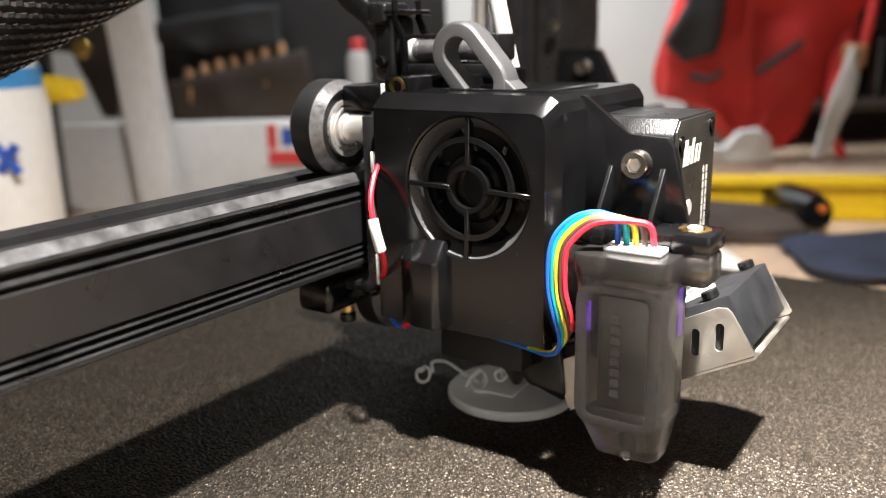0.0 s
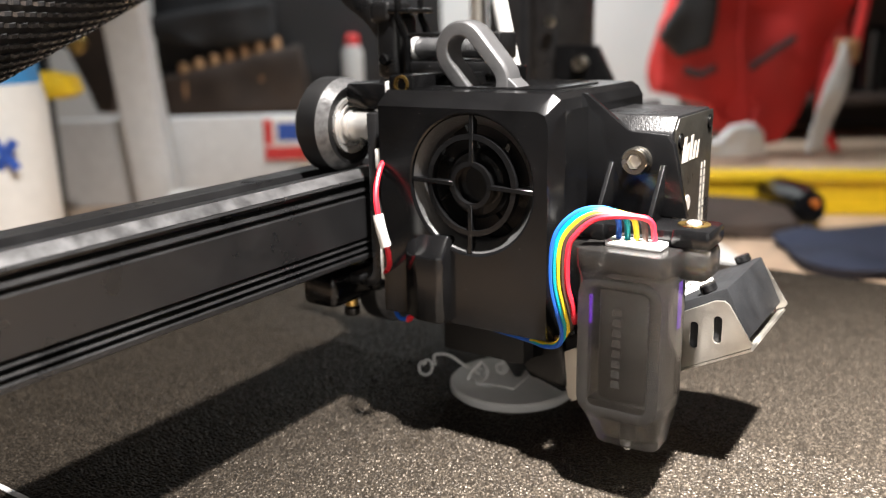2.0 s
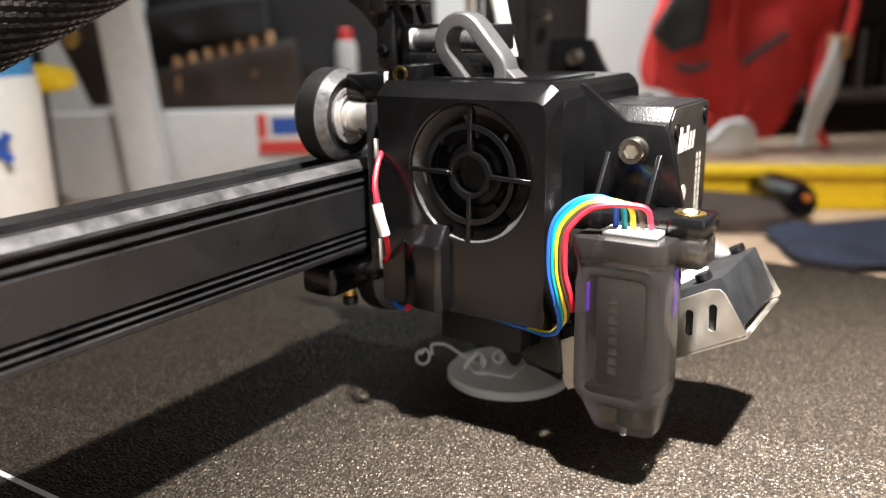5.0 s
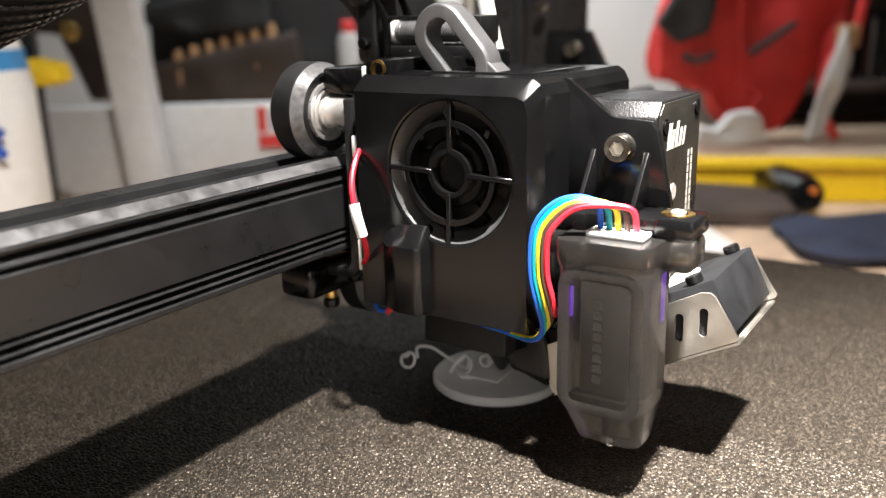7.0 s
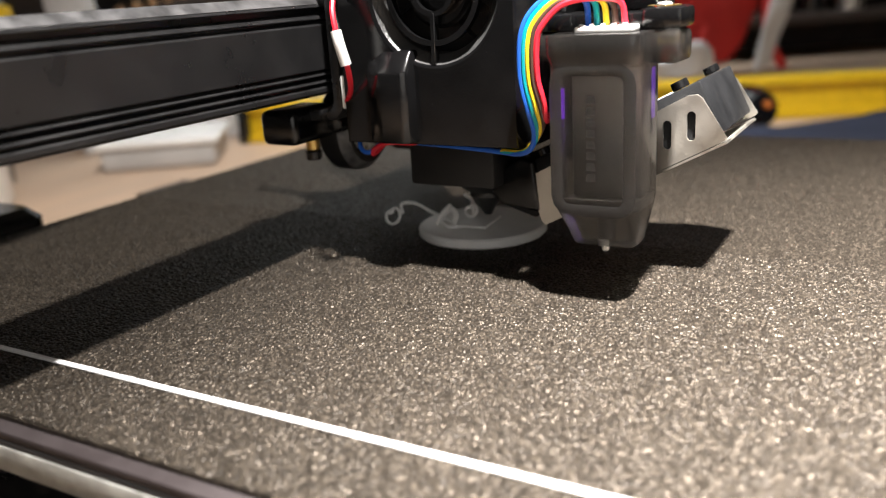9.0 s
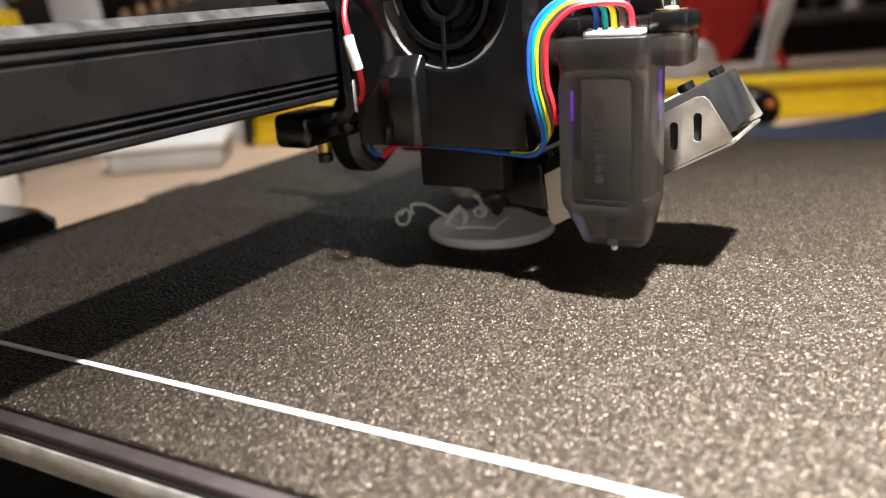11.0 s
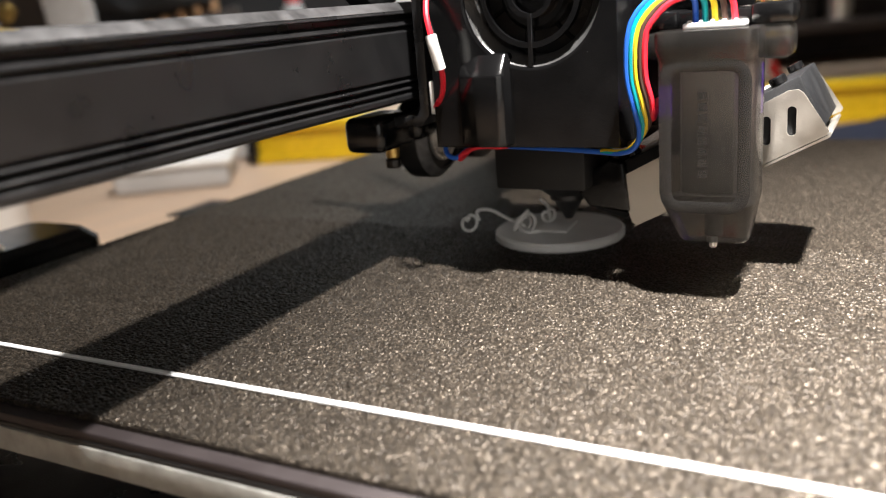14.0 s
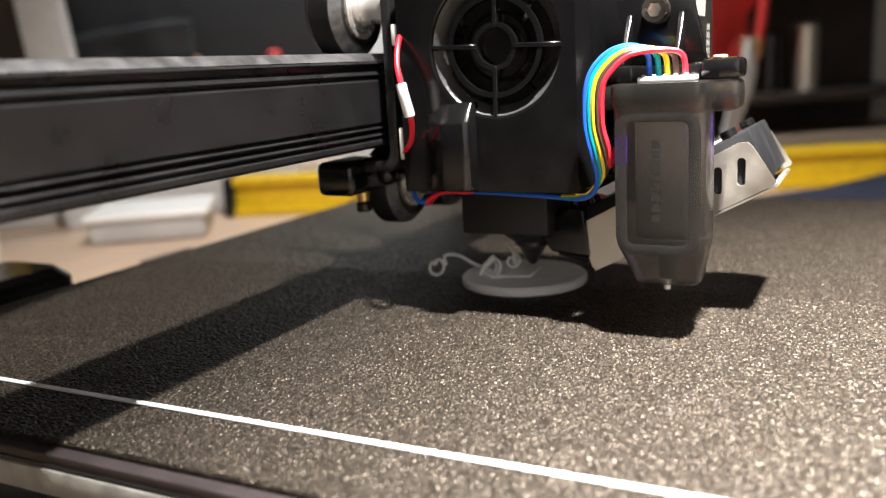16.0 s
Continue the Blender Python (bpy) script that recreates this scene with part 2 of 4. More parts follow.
# ---- the room ----
WALL = material("painted_wall", (0.55, 0.55, 0.54), 0.7, grain=0.3, grain_scale=300, vary=0.06, vary_scale=6)
WOOD = material("pale_bench_wood", (0.52, 0.38, 0.27), 0.5, grain=0.2, grain_scale=200, vary=0.15, vary_scale=18, stretch=(1, 6, 1))
CEIL = material("white_ceiling", (0.7, 0.7, 0.69), 0.8, vary=0.04, vary_scale=5)
FLOOR = material("concrete_floor", (0.3, 0.29, 0.28), 0.7, vary=0.15, vary_scale=5)
FWD, SIDE = Vector((0.793, 0.608, 0)), Vector((0.608, -0.793, 0))
TABLE = -12.0
ROOM = Matrix.Translation((-13.9, -8.8, 1.2)) @ Matrix.Rotation(radians(-1.0), 4, "Z") @ Matrix(((SIDE.x, FWD.x, 0, 0), (SIDE.y, FWD.y, 0, 0), (0, 0, 1, 0), (0, 0, 0, 1)))
FOOT = TABLE + 1.2


def room(bm):
    """From the room's own axes (u to the side, d ahead of the first eye) into the printer's."""
    return turned(bm, ROOM)


single("floor", room(box((-150, -150, -92), (150, 130, -88), 0)), FLOOR, "grey concrete workshop floor", "floor", kind="structure")
single("ceiling", room(box((-150, -150, 180), (150, 130, 184), 0)), CEIL, "white painted ceiling", "ceiling", kind="structure")
single("wall_north", room(box((-150, 112, -88), (150, 116, 180), 0)), WALL, "light grey painted workshop wall", "wall", kind="structure")
single("wall_south", room(box((-150, -150, -88), (150, -146, 180), 0)), WALL, "light grey painted workshop wall", "wall", kind="structure")
single("wall_west", room(box((-154, -150, -88), (-150, 116, 180), 0)), WALL, "light grey painted workshop wall", "wall", kind="structure")
single("wall_east", room(box((150, -150, -88), (154, 116, 180), 0)), WALL, "light grey painted workshop wall", "wall", kind="structure")
bench = thing("workbench", (20, 20, TABLE - 76), "pale wooden workbench with a plain top", "workbench")
part("worktop", room(box((-95, -30, TABLE - 4), (95, 110, TABLE), 0.4)), WOOD, bench)
for u in (-90, 84):
    for d in (-26, 104):
        part("leg", room(box((u, d - 3, -88), (u + 6, d + 3, TABLE - 4), 0.3)), WOOD, bench)

# ---- heated bed ----
BX0, BX1, BY0, BY1 = -7.95, 17.5, -13.0, 13.3
bed = thing("heated_bed", (5, 0, BED - 1.0), "brown textured flexible sheet on an aluminium heated bed", "printer bed")
part("flexible_sheet", box((BX0, BY0, BED - 0.1), (BX1, BY1, BED - 0.02), 0.008, 1), PEI, bed, "brown textured steel sheet with a grainy coating")


def coating_grain(cell=0.058, height=0.042):
    """The sheet's raised grain: domes on a jittered net, fine where the camera comes near and coarser beyond."""
    rng = np.random.default_rng(4)
    xs = np.concatenate([np.arange(BX0 + 0.02, 3.5, 0.018), np.arange(3.5, BX1 - 0.02, 0.032)])
    ys = np.concatenate([np.arange(BY0 + 0.02, -8.5, 0.032), np.arange(-8.5, 4.2, 0.018), np.arange(4.2, BY1 - 0.02, 0.032)])
    nx, ny = len(xs), len(ys)
    gx, gy = np.meshgrid(xs, ys, indexing="ij")
    gx = gx + rng.uniform(-0.003, 0.003, gx.shape)
    gy = gy + rng.uniform(-0.003, 0.003, gy.shape)
    ci = np.floor((gx - BX0) / cell).astype(int) + 1
    cj = np.floor((gy - BY0) / cell).astype(int) + 1
    shape = (ci.max() + 3, cj.max() + 3)
    jx, jy, tall = rng.uniform(0.1, 0.9, shape), rng.uniform(0.1, 0.9, shape), rng.uniform(0.55, 1.0, shape)
    z = np.zeros_like(gx)
    for di in (-1, 0, 1):
        for dj in (-1, 0, 1):
            a, b = ci + di, cj + dj
            dx = gx - BX0 - (a - 1 + jx[a, b]) * cell
            dy = gy - BY0 - (b - 1 + jy[a, b]) * cell
            d2 = (dx * dx + dy * dy) / (0.52 * cell) ** 2
            z = np.maximum(z, tall[a, b] * np.sqrt(np.clip(1.0 - d2 * 0.8, 0.0, 1.0)))
    off = BASE[bed.name]
    co = np.stack([gx * 0.01 - off.x, gy * 0.01 - off.y, (z * height - 0.023) * 0.01 - off.z], axis=-1).reshape(-1, 3)
    i, j = np.meshgrid(np.arange(nx - 1), np.arange(ny - 1), indexing="ij")
    k = (i * ny + j).ravel()
    quads = np.stack([k, k + ny, k + ny + 1, k + 1], axis=-1)
    me = bpy.data.meshes.new("coating_grain")
    me.vertices.add(len(co))
    me.vertices.foreach_set("co", co.ravel().astype(np.float32))
    me.loops.add(quads.size)
    me.loops.foreach_set("vertex_index", quads.ravel().astype(np.int32))
    me.polygons.add(len(quads))
    me.polygons.foreach_set("loop_start", np.arange(0, quads.size, 4, dtype=np.int32))
    me.update(calc_edges=True)
    me.materials.append(PEI)
    ob = new("coating_grain", me)
    ob.parent = bed
    return tagged(ob, "fine raised grain of the brown coating", kind="stuff")


coating_grain()
part("magnet_sheet", box((BX0 - 0.26, BY0 - 0.2, BED - 0.26), (BX1 + 0.1, BY1 + 0.1, BED - 0.104), 0.03), MAGNET, bed)
part("magnet_backing", box((BX0 - 0.27, BY0 - 0.2, BED - 0.34), (BX1 + 0.1, BY1 + 0.1, BED - 0.264), 0.01), RUBBER, bed)
part("plate", box((BX0 - 0.3, BY0 - 0.2, BED - 0.8), (BX1 + 0.15, BY1 + 0.1, BED - 0.344), 0.05), ALU_EDGE, bed, "raw aluminium plate with a milled edge")
single("purge_line", box((-6.37, BY0 + 1, BED), (-6.25, BY1 - 0.6, BED + 0.045), 0.03), LINE_WHITE, "straight white printed purge line on the bed", "filament line")

# ---- printer base under the bed ----
base = thing("printer_chassis", (5, 0, FOOT), "black printer chassis with rails under the bed", "chassis")
part("base_body", box((-10.5, -13, FOOT), (18, 14, FOOT + 2.6), 0.3), BLACK_ROUGH, base)
part("rail", box((-4.5, -22, FOOT + 2.6), (-1.5, 22, BED - 2.2), 0.15), ANODISED, base)
part("rail", box((10.5, -22, FOOT + 2.6), (13.5, 22, BED - 2.2), 0.15), ANODISED, base)
part("carriage", box((-5.5, -5, BED - 2.2), (15, 5, BED - 1.6), 0.1), ANODISED, base)
for px, py in ((-6.2, -11.5), (-6.2, 11.5), (16, -11.5), (16, 11.5)):
    part("levelling_spring", join(disc((px, py, 0), "z", 0.35, BED - 2.4, BED - 0.8, 0.05, 20), disc((px, py, 0), "z", 1.3, BED - 3.2, BED - 2.4, 0.15, 32)), BLACK_ROUGH, base)
part("cross_arm", box((-6.6, -12, BED - 1.6), (-5.4, 12, BED - 1.1), 0.08), ANODISED, base)

# ---- cross beam ----
beam = thing("cross_beam", (0, 4, -2.16), "black anodised aluminium cross beam with grooves", "beam")
FY = 3.0
GROOVES = [(0.26, -0.07), (0.24, -0.07), (0.01, -0.285), (0, -0.3), (0.2, -0.31), (0.2, -0.42), (0.1, -0.43), (0, -0.53), (0, -0.545), (0.12, -0.56), (0.12, -0.6), (0.07, -0.61), (0, -0.68),
           (0, -1.6), (0.1, -1.61), (0.1, -1.64), (0.06, -1.65), (0, -1.715), (0, -1.73), (0.2, -1.74), (0.2, -1.8), (0.06, -1.81), (0, -1.87), (0, -1.885), (0.12, -1.89), (0.12, -1.94),
           (0.05, -1.95), (0, -2.0), (0, -2.09), (0.14, -2.16)]
prof = [(FY + a, b) for a, b in GROOVES] + [
        (FY + 0.7, -2.16), (FY + 0.8, -1.9), (FY + 1.2, -1.9), (FY + 1.3, -2.16), (FY + 1.88, -2.16), (FY + 2.0, -2.08), (FY + 2.0, -0.2), (FY + 1.86, -0.12),
        (FY + 1.3, -0.12), (FY + 1.2, -0.4), (FY + 0.8, -0.4), (FY + 0.7, -0.12)]
part("extrusion", prism(prof, "x", -30, 20, 0.008, 1), ANODISED, beam, smooth=12)
# pale strip on the top chamfer: roller wear plus lamp sheen as colour
TRACK_SHEEN = material("worn_aluminium_sheen", (0.115, 0.115, 0.118), 0.45, 0.4, grain=0.6, grain_scale=500, vary=0.5, vary_scale=260)
part("wheel_track_sheen", prism([(FY + 0.236, -0.068), (FY + 0.05, -0.242), (FY + 0.044, -0.236), (FY + 0.23, -0.062)], "x", -30, 20), TRACK_SHEEN, beam, "bright strip of roller wear and painted lamp sheen")
part("belt", join(box((-30, FY + 0.82, -2.12), (20, FY + 1.2, -2.05), 0.01), *[box((-6 + 0.2 * i, FY + 0.82, -2.155), (-5.9 + 0.2 * i, FY + 1.18, -2.12), 0) for i in range(60)]), RUBBER, beam, "black toothed rubber belt")

# ---- print head ----
head = thing("print_head", (2.5, 0, -5.3), "black direct drive print head with fan and levelling sensor", "print head")


def cover():
    """The side cover with a round fan opening through it."""
    cy, cz, R = 0.0, -0.1, 1.38
    n = 16
    y0, y1, z0, z1 = 2.22, -1.72, -3.07, 1.42

    def border(a, b, c, d):
        q = []
        for (p, r) in (((a, c), (b, c)), ((b, c), (b, d)), ((b, d), (a, d)), ((a, d), (a, c))):
            q += [(p[0] + (r[0] - p[0]) * i / n, p[1] + (r[1] - p[1]) * i / n) for i in range(n)]
        return q
    face = border(y0, y1, z0, z1)
    out = border(y0 + 0.02, -1.9, z0 - 0.03, 1.72)
    face[2 * n] = (y1 + 0.07, z1 - 0.07)
    out[2 * n] = (-1.9 + 0.105, 1.72 - 0.105)
    ang = [math.atan2(p[1] - cz, p[0] - cy) for p in face]
    rim = lambda r, x: [(x, cy + r * math.cos(a), cz + r * math.sin(a)) for a in ang]
    loops = [rim(R + 0.02, 0.06), rim(R + 0.04, 0.015), rim(R + 0.08, 0.0)]
    loops += [[(0.0, p[0], p[1]) for p in face]]
    soft = [(0.03, p[0] * 1.012, p[1] + (0.02 if p[1] > 1.3 else (-0.02 if p[1] < -3 else 0))) for p in face]
    loops += [soft, [(0.38, p[0], p[1]) for p in out], [(1.5, p[0], p[1]) for p in out], [(4.4, p[0], p[1]) for p in out]]
    bm = bmesh.new()
    rows = [[bm.verts.new(p) for p in lp] for lp in loops]
    m = len(ang)
    for a, b in zip(rows, rows[1:]):
        for i in range(m):
            bm.faces.new((a[i], a[(i + 1) % m], b[(i + 1) % m], b[i]))
    bm.faces.new(rows[-1])
    bmesh.ops.recalc_face_normals(bm, faces=bm.faces[:])
    return bm


# the cover's black raised to grey, with the lamp's gleam in the colour
BORE_LIT = material("black_plastic_lit_grey", (0.045, 0.045, 0.0455), 0.4, grain=0.6, grain_scale=1800)
shell = part("cover", cover(), BLACK, head, "black satin plastic side cover", 20)
bump = prism([(0.25, 0.42), (-0.26, 0.52), (-0.34, 0.64), (-0.34, 1.12), (-0.26, 1.28), (-0.05, 1.6), (0.25, 1.75)], "z", -3.03, -1.27, 0.0)
for v in bump.verts:
    if v.co.z > -2:
        v.co.z = -1.62
lid_face = max(bump.faces, key=lambda f: f.calc_center_median().z)
for g in bmesh.ops.extrude_face_region(bump, geom=[lid_face])["geom"]:
    if isinstance(g, bmesh.types.BMVert):
        g.co = Vector((g.co.x * 0.25 + 0.1, g.co.y * 0.9 + 0.1, g.co.z + 0.42))
bmesh.ops.delete(bump, geom=[lid_face], context="FACES_ONLY")
bmesh.ops.recalc_face_normals(bump, faces=bump.faces[:])
rounded(bump, 0.08, 3, 20)
part("cable_bulge", bump, BLACK, shell)
part("fan_bore", lathe((0, 0, -0.1), "x", [(1.402, 0.058), (1.22, 0.27), (1.2, 0.3), (1.19, 0.62)], 64), BORE_LIT, shell, "grainy bevelled wall of the fan opening, greyed as if lamp-lit")


def fan_grille():
    cy, cz = 0.0, -0.1
    out = []
    for r, w in ((0.98, 0.055), (0.43, 0.05)):
        out.append(lathe((0, cy, cz), "x", [(r - w, 0.03), (r + w, 0.03), (r + w, 0.2), (r - w, 0.2), (r - w, 0.03)], 56))
    for k in range(4):
        a = math.pi / 2 * k + radians(1.5)
        s = box((0.02, -0.05, 0.4), (0.2, 0.05, 1.42), 0.015, 1)
        out.append(turned(s, Matrix.Translation((0, cy, cz)) @ Matrix.Rotation(a, 4, "X")))
    return join(*out)


part("fan_grille", fan_grille(), BLACK, head, "round finger guard with two rings", 40)
fan = part("cooling_fan", join(lathe((0, 0, -0.1), "x", [(1.36, 0.3), (1.3, 0.3), (1.3, 1.1), (1.36, 1.1)], 56), box((0.85, -1.5, -1.6), (0.95, 1.5, 1.4), 0)), BLACK_ROUGH, head)
hub = part("fan_hub", disc((0, 0, -0.1), "x", 0.72, 0.26, 0.8, 0.08, 40), BLACK, fan)
for k in range(7):
    b = prism([(-0.04, 0.58), (0.05, 0.58), (0.38, 1.22), (0.3, 1.26)], "x", 0.0, 0.04, 0)
    turned(b, Matrix.Translation((0.5, 0, -0.1)) @ Matrix.Rotation(math.tau * k / 7, 4, "X") @ Matrix.Rotation(radians(28), 4, "Z"))
    part("fan_blade", b, BLACK, fan)

# carriage plate with its bent foot
plate = prism([(2.5, 1.22), (2.74, 1.22), (2.74, -2.3), (2.82, -2.46), (3.6, -2.5), (3.6, -2.72), (2.72, -2.68), (2.52, -2.45)], "x", 0.25, 5.8, 0.03, 2)
part("carriage_plate", plate, ANODISED, head, "bent black steel carriage plate")


def roller(x, z, front=3.12):
    w = part("roller_wheel", lathe((x, front, z), "y", [(0.6, 0.12), (0.78, 0.12), (0.8, 0.05), (0.86, 0.05), (1.05, 0.26), (1.06, 0.3), (1.06, 0.78), (0.86, 1.0), (0.6, 1.0)], 64), RUBBER, head, "black rubber roller on a steel bearing")
    part("worn_edge", lathe((x, front, z), "y", [(0.865, 0.046), (1.054, 0.256), (1.05, 0.27), (0.86, 0.06)], 64), RUBBER_WORN, w, "scuffed grey rubber edge")
    part("bearing", lathe((x, front, z), "y", [(0.2, 0.02), (0.3, 0.02), (0.31, 0.1), (0.4, 0.11), (0.42, 0.06), (0.47, 0.06), (0.5, 0.13), (0.54, 0.05), (0.63, 0.05), (0.64, 0.13), (0.64, 0.4)], 48), STEEL, w, "shiny steel ball bearing")
    part("spacer", lathe((x, front, z), "y", [(0.0, 0.05), (0.36, 0.05), (0.36, -0.05), (0.33, -0.07), (0.33, -0.68)], 40), STEEL, w, "steel axle spacer")
    part("axle_nut", disc((x, front, z), "y", 0.3, 1.0, 1.3, 0.05, 6), STEEL_DULL, w)
    return w


roller(0.66, 0.89, 3.4)
roller(2.4, -3.19, 3.3)
roller(5.0, -3.19, 3.3)
arm = part("belt_clamp", join(box((-0.35, 3.4, -3.2), (1.2, 4.4, -2.42), 0.18, 3), box((1.0, 3.2, -3.15), (1.9, 4.2, -2.5), 0.22, 3)), BLACK, head)
part("clamp_screw", disc((0.85, 3.9, 0), "z", 0.16, -3.5, -3.15, 0.03, 20), BRASS, arm, "brass thumb screw")
part("clamp_tip", disc((0.85, 3.9, 0), "z", 0.19, -3.72, -3.5, 0.03, 20), BLACK, arm)

# flange with screw and ribs beside the motor
flange = part("flange", prism([(-1.5, 1.66), (-1.82, 1.66), (-1.9, 1.62), (-2.72, 0.99), (-2.8, 0.96), (-3.5, 0.92), (-3.64, 0.75), (-3.95, -0.64), (-1.5, -0.64)], "x", 1.42, 1.6, 0.02), BLACK, head)
for ry in (-2.42, -3.46):
    tri = [(1.45, 0.36), (1.45, -0.66), (0.72, -0.66), (0.72, -0.6), (1.38, 0.36)]
    part("rib", prism([(x, z) for x, z in tri], "y", ry - 0.045, ry + 0.045, 0.012), BLACK, flange)
sc = part("screw", lathe((1.42, -2.97, 0.42), "x", [(0.0, 0.0), (0.27, 0.0), (0.27, -0.22), (0.24, -0.27), (0.15, -0.27), (0.14, -0.1), (0.0, -0.1)], 36), NICKEL, flange, "nickel socket head screw")
part("hex_socket", lathe((1.42, -2.97, 0.42), "x", [(0.145, -0.274), (0.145, -0.12), (0.0, -0.12)], 6), STEEL_DULL, sc)
motor = part("motor", rounded(prism([(1.62, -1.3), (1.62, 0.95), (1.9, 1.25), (3.95, 1.25), (4.08, 1.12), (4.08, -1.3)], "y", -3.55, -1.6), 0.05), BLACK_ROUGH, head, "black motor block with rough cast top")
PANEL = material("black_face_plate", (0.02, 0.019, 0.016), 0.32, 0.3, grain=0.1)
panel = part("face_plate", prism([(1.66, -1.28), (1.66, 1.0), (1.86, 1.2), (4.02, 1.2), (4.05, 1.1), (4.05, -1.28)], "y", -3.6, -3.554, 0.015), PANEL, motor, "satin black motor face plate")
MARK = simple_colour("pale_marking", (0.42, 0.4, 0.36), 0.5)
for k, (w, h) in enumerate(((0.26, 0.5), (0.2, 0.36), (0.2, 0.5), (0.18, 0.36), (0.14, 0.36))):
    x0 = 2.06 + 0.225 * k
    part("marking", prism([(x0, 0.3), (x0 + w * 0.8, 0.3), (x0 + w * 0.8 + 0.1, 0.3 + h), (x0 + 0.1, 0.3 + h)], "y", -3.606, -3.602, 0), MARK, motor)
for col in (0, 1):
    for k in range(8):
        z = 0.15 - 0.165 * k
        part("marking_bar", box((3.35 + 0.2 * col, -3.604, z - 0.13), (3.45 + 0.2 * col, -3.602, z), 0), MARK, motor)
for x, z in ((3.8, 0.95), (1.95, 0.75), (2.25, -0.75)):
    part("motor_screw", lathe((x, -3.6, z), "y", [(0.16, -0.01), (0.16, 0.0), (0.13, 0.0), (0.13, -0.03), (0, -0.03)], 24), BLACK, motor)
part("motor_nut", disc((2.45, -3.6, -0.55), "y", 0.17, -0.05, 0.0, 0.02, 20), STEEL, motor)

# top of the head
top = part("top_block", join(box((0.5, 2.42, 1.27), (1.9, 3.5, 1.84), 0.1), box((0.5, 1.66, 1.35), (2.4, 2.3, 2.02), 0.06), box((1.2, -1.2, 1.4), (3.6, 2.0, 1.76), 0.05), box((1.9, 1.1, 1.4), (3.6, 2.0, 2.0), 0.05), box((2.6, 1.0, 1.8), (3.6, 3.4, 2.25), 0.06)), BLACK, head)
part("white_strip", box((0.52, 2.32, 1.36), (1.3, 2.42, 1.88), 0.02), WHITE_PLASTIC, top)
part("threaded_insert", lathe((0.49, 1.95, 1.83), "x", [(0.19, 0.02), (0.19, -0.03), (0.13, -0.03), (0.12, 0.1), (0, 0.1)], 24), BRASS, top, "brass threaded insert")


def slot_ring():
    """A flat oblong ring, leaning back."""
    a, b = Vector((0, 0.98, 2.48)), Vector((0, 0.42, 1.84))
    d = (a - b).normalized()
    s = Vector((0, d.z, -d.y))
    path = [a + 0.475 * (s * math.cos(t) + d * math.sin(t)) for t in [math.pi * i / 12 for i in range(13)]]
    path += [b - 0.475 * (s * math.cos(t) + d * math.sin(t)) for t in [math.pi * i / 12 for i in range(13)]]
    sec = [(-0.18, -0.3), (0.12, -0.3), (0.18, -0.22), (0.18, 0.22), (0.12, 0.3), (-0.18, 0.3)]
    bm = sweep([p + Vector((1.55, 0, 0)) for p in path], [(o[0] * 0.9, o[1]) for o in sec], up=(1, 0, 0), closed=True)
    return rounded(bm, 0.03, 2, 25)


part("release_ring", join(slot_ring(), prism([(-0.02, 2.08), (-0.52, 1.66), (0.25, 1.66), (0.1, 1.72)], "x", 1.27, 1.83, 0.03)), CAST_GREY, head, "grey cast oblong lever ring", 18)
coil = [Vector((3.0 + 0.21 * math.cos(t), 3.2 - t * 0.0119, 2.5 + 0.21 * math.sin(t))) for t in [i * 0.5 for i in range(330)]]
spring = part("tension_spring", sweep(coil, ring_outline(0.036, 6), (0, 1, 0)), CAST_GREY, head, "grey steel coil spring")
part("spring_core", disc((3.0, 0, 2.5), "y", 0.15, 1.25, 3.25, 0.02, 20), STEEL_DULL, spring)
part("spring_cap", disc((3.0, 0, 2.5), "y", 0.26, 3.22, 3.38, 0.04, 24), WHITE_PLASTIC, spring)
blade = sweep(smooth_path([(3, 5.75, 4.3), (3, 5.2, 3.72), (3, 4.65, 3.35), (3, 4.2, 2.85), (3, 4.0, 2.3)], 8), [(-0.24, -0.12), (0.24, -0.12), (0.24, 0.12), (-0.24, 0.12)], (1, 0, 0))
lever = part("idler_lever", join(rounded(blade, 0.05, 2), box((2.5, 3.5, 1.8), (3.4, 4.15, 3.3), 0.16, 3), box((2.4, 3.65, 3.1), (3.4, 4.25, 3.6), 0.12, 3)), BLACK_ROUGH, head, "black plastic idler lever")
for cx in (2.42, 3.36):
    part("clip_strip", prism([(3.12, 1.75), (3.28, 1.75), (3.28, 2.7), (3.5, 3.2), (3.5, 3.62), (3.38, 3.66), (3.36, 3.25), (3.12, 2.78)], "x", cx, cx + 0.14, 0.03), BLACK, lever)
part("clip_bar", box((2.42, 3.1, 3.3), (3.5, 3.75, 3.42), 0.04), BLACK, lever)
part("pivot_pin", disc((2.35, 3.84, 2.25), "x", 0.15, 0.0, 0.2, 0.03, 20), BLACK, lever)
part("spring_seat", join(box((2.6, 0.75, 2.25), (3.4, 1.25, 2.85), 0.08), box((2.5, 0.95, 1.9), (3.5, 3.2, 2.2), 0.05), box((2.45, 1.4, 2.78), (2.6, 3.15, 2.86), 0.02)), BLACK_ROUGH, head)
part("filament_tube", tube([(3.6, 0.95, 1.9), (3.6, 1.15, 2.7), (3.65, 1.6, 4.5), (3.8, 2.4, 7.5), (4.2, 3.2, 11)], 0.2, 14), WHITE_PLASTIC, head, "white plastic filament tube")
part("tube_fitting", disc((3.6, 0.95, 0), "z", 0.3, 1.7, 2.1, 0.05, 24), BLACK, head)

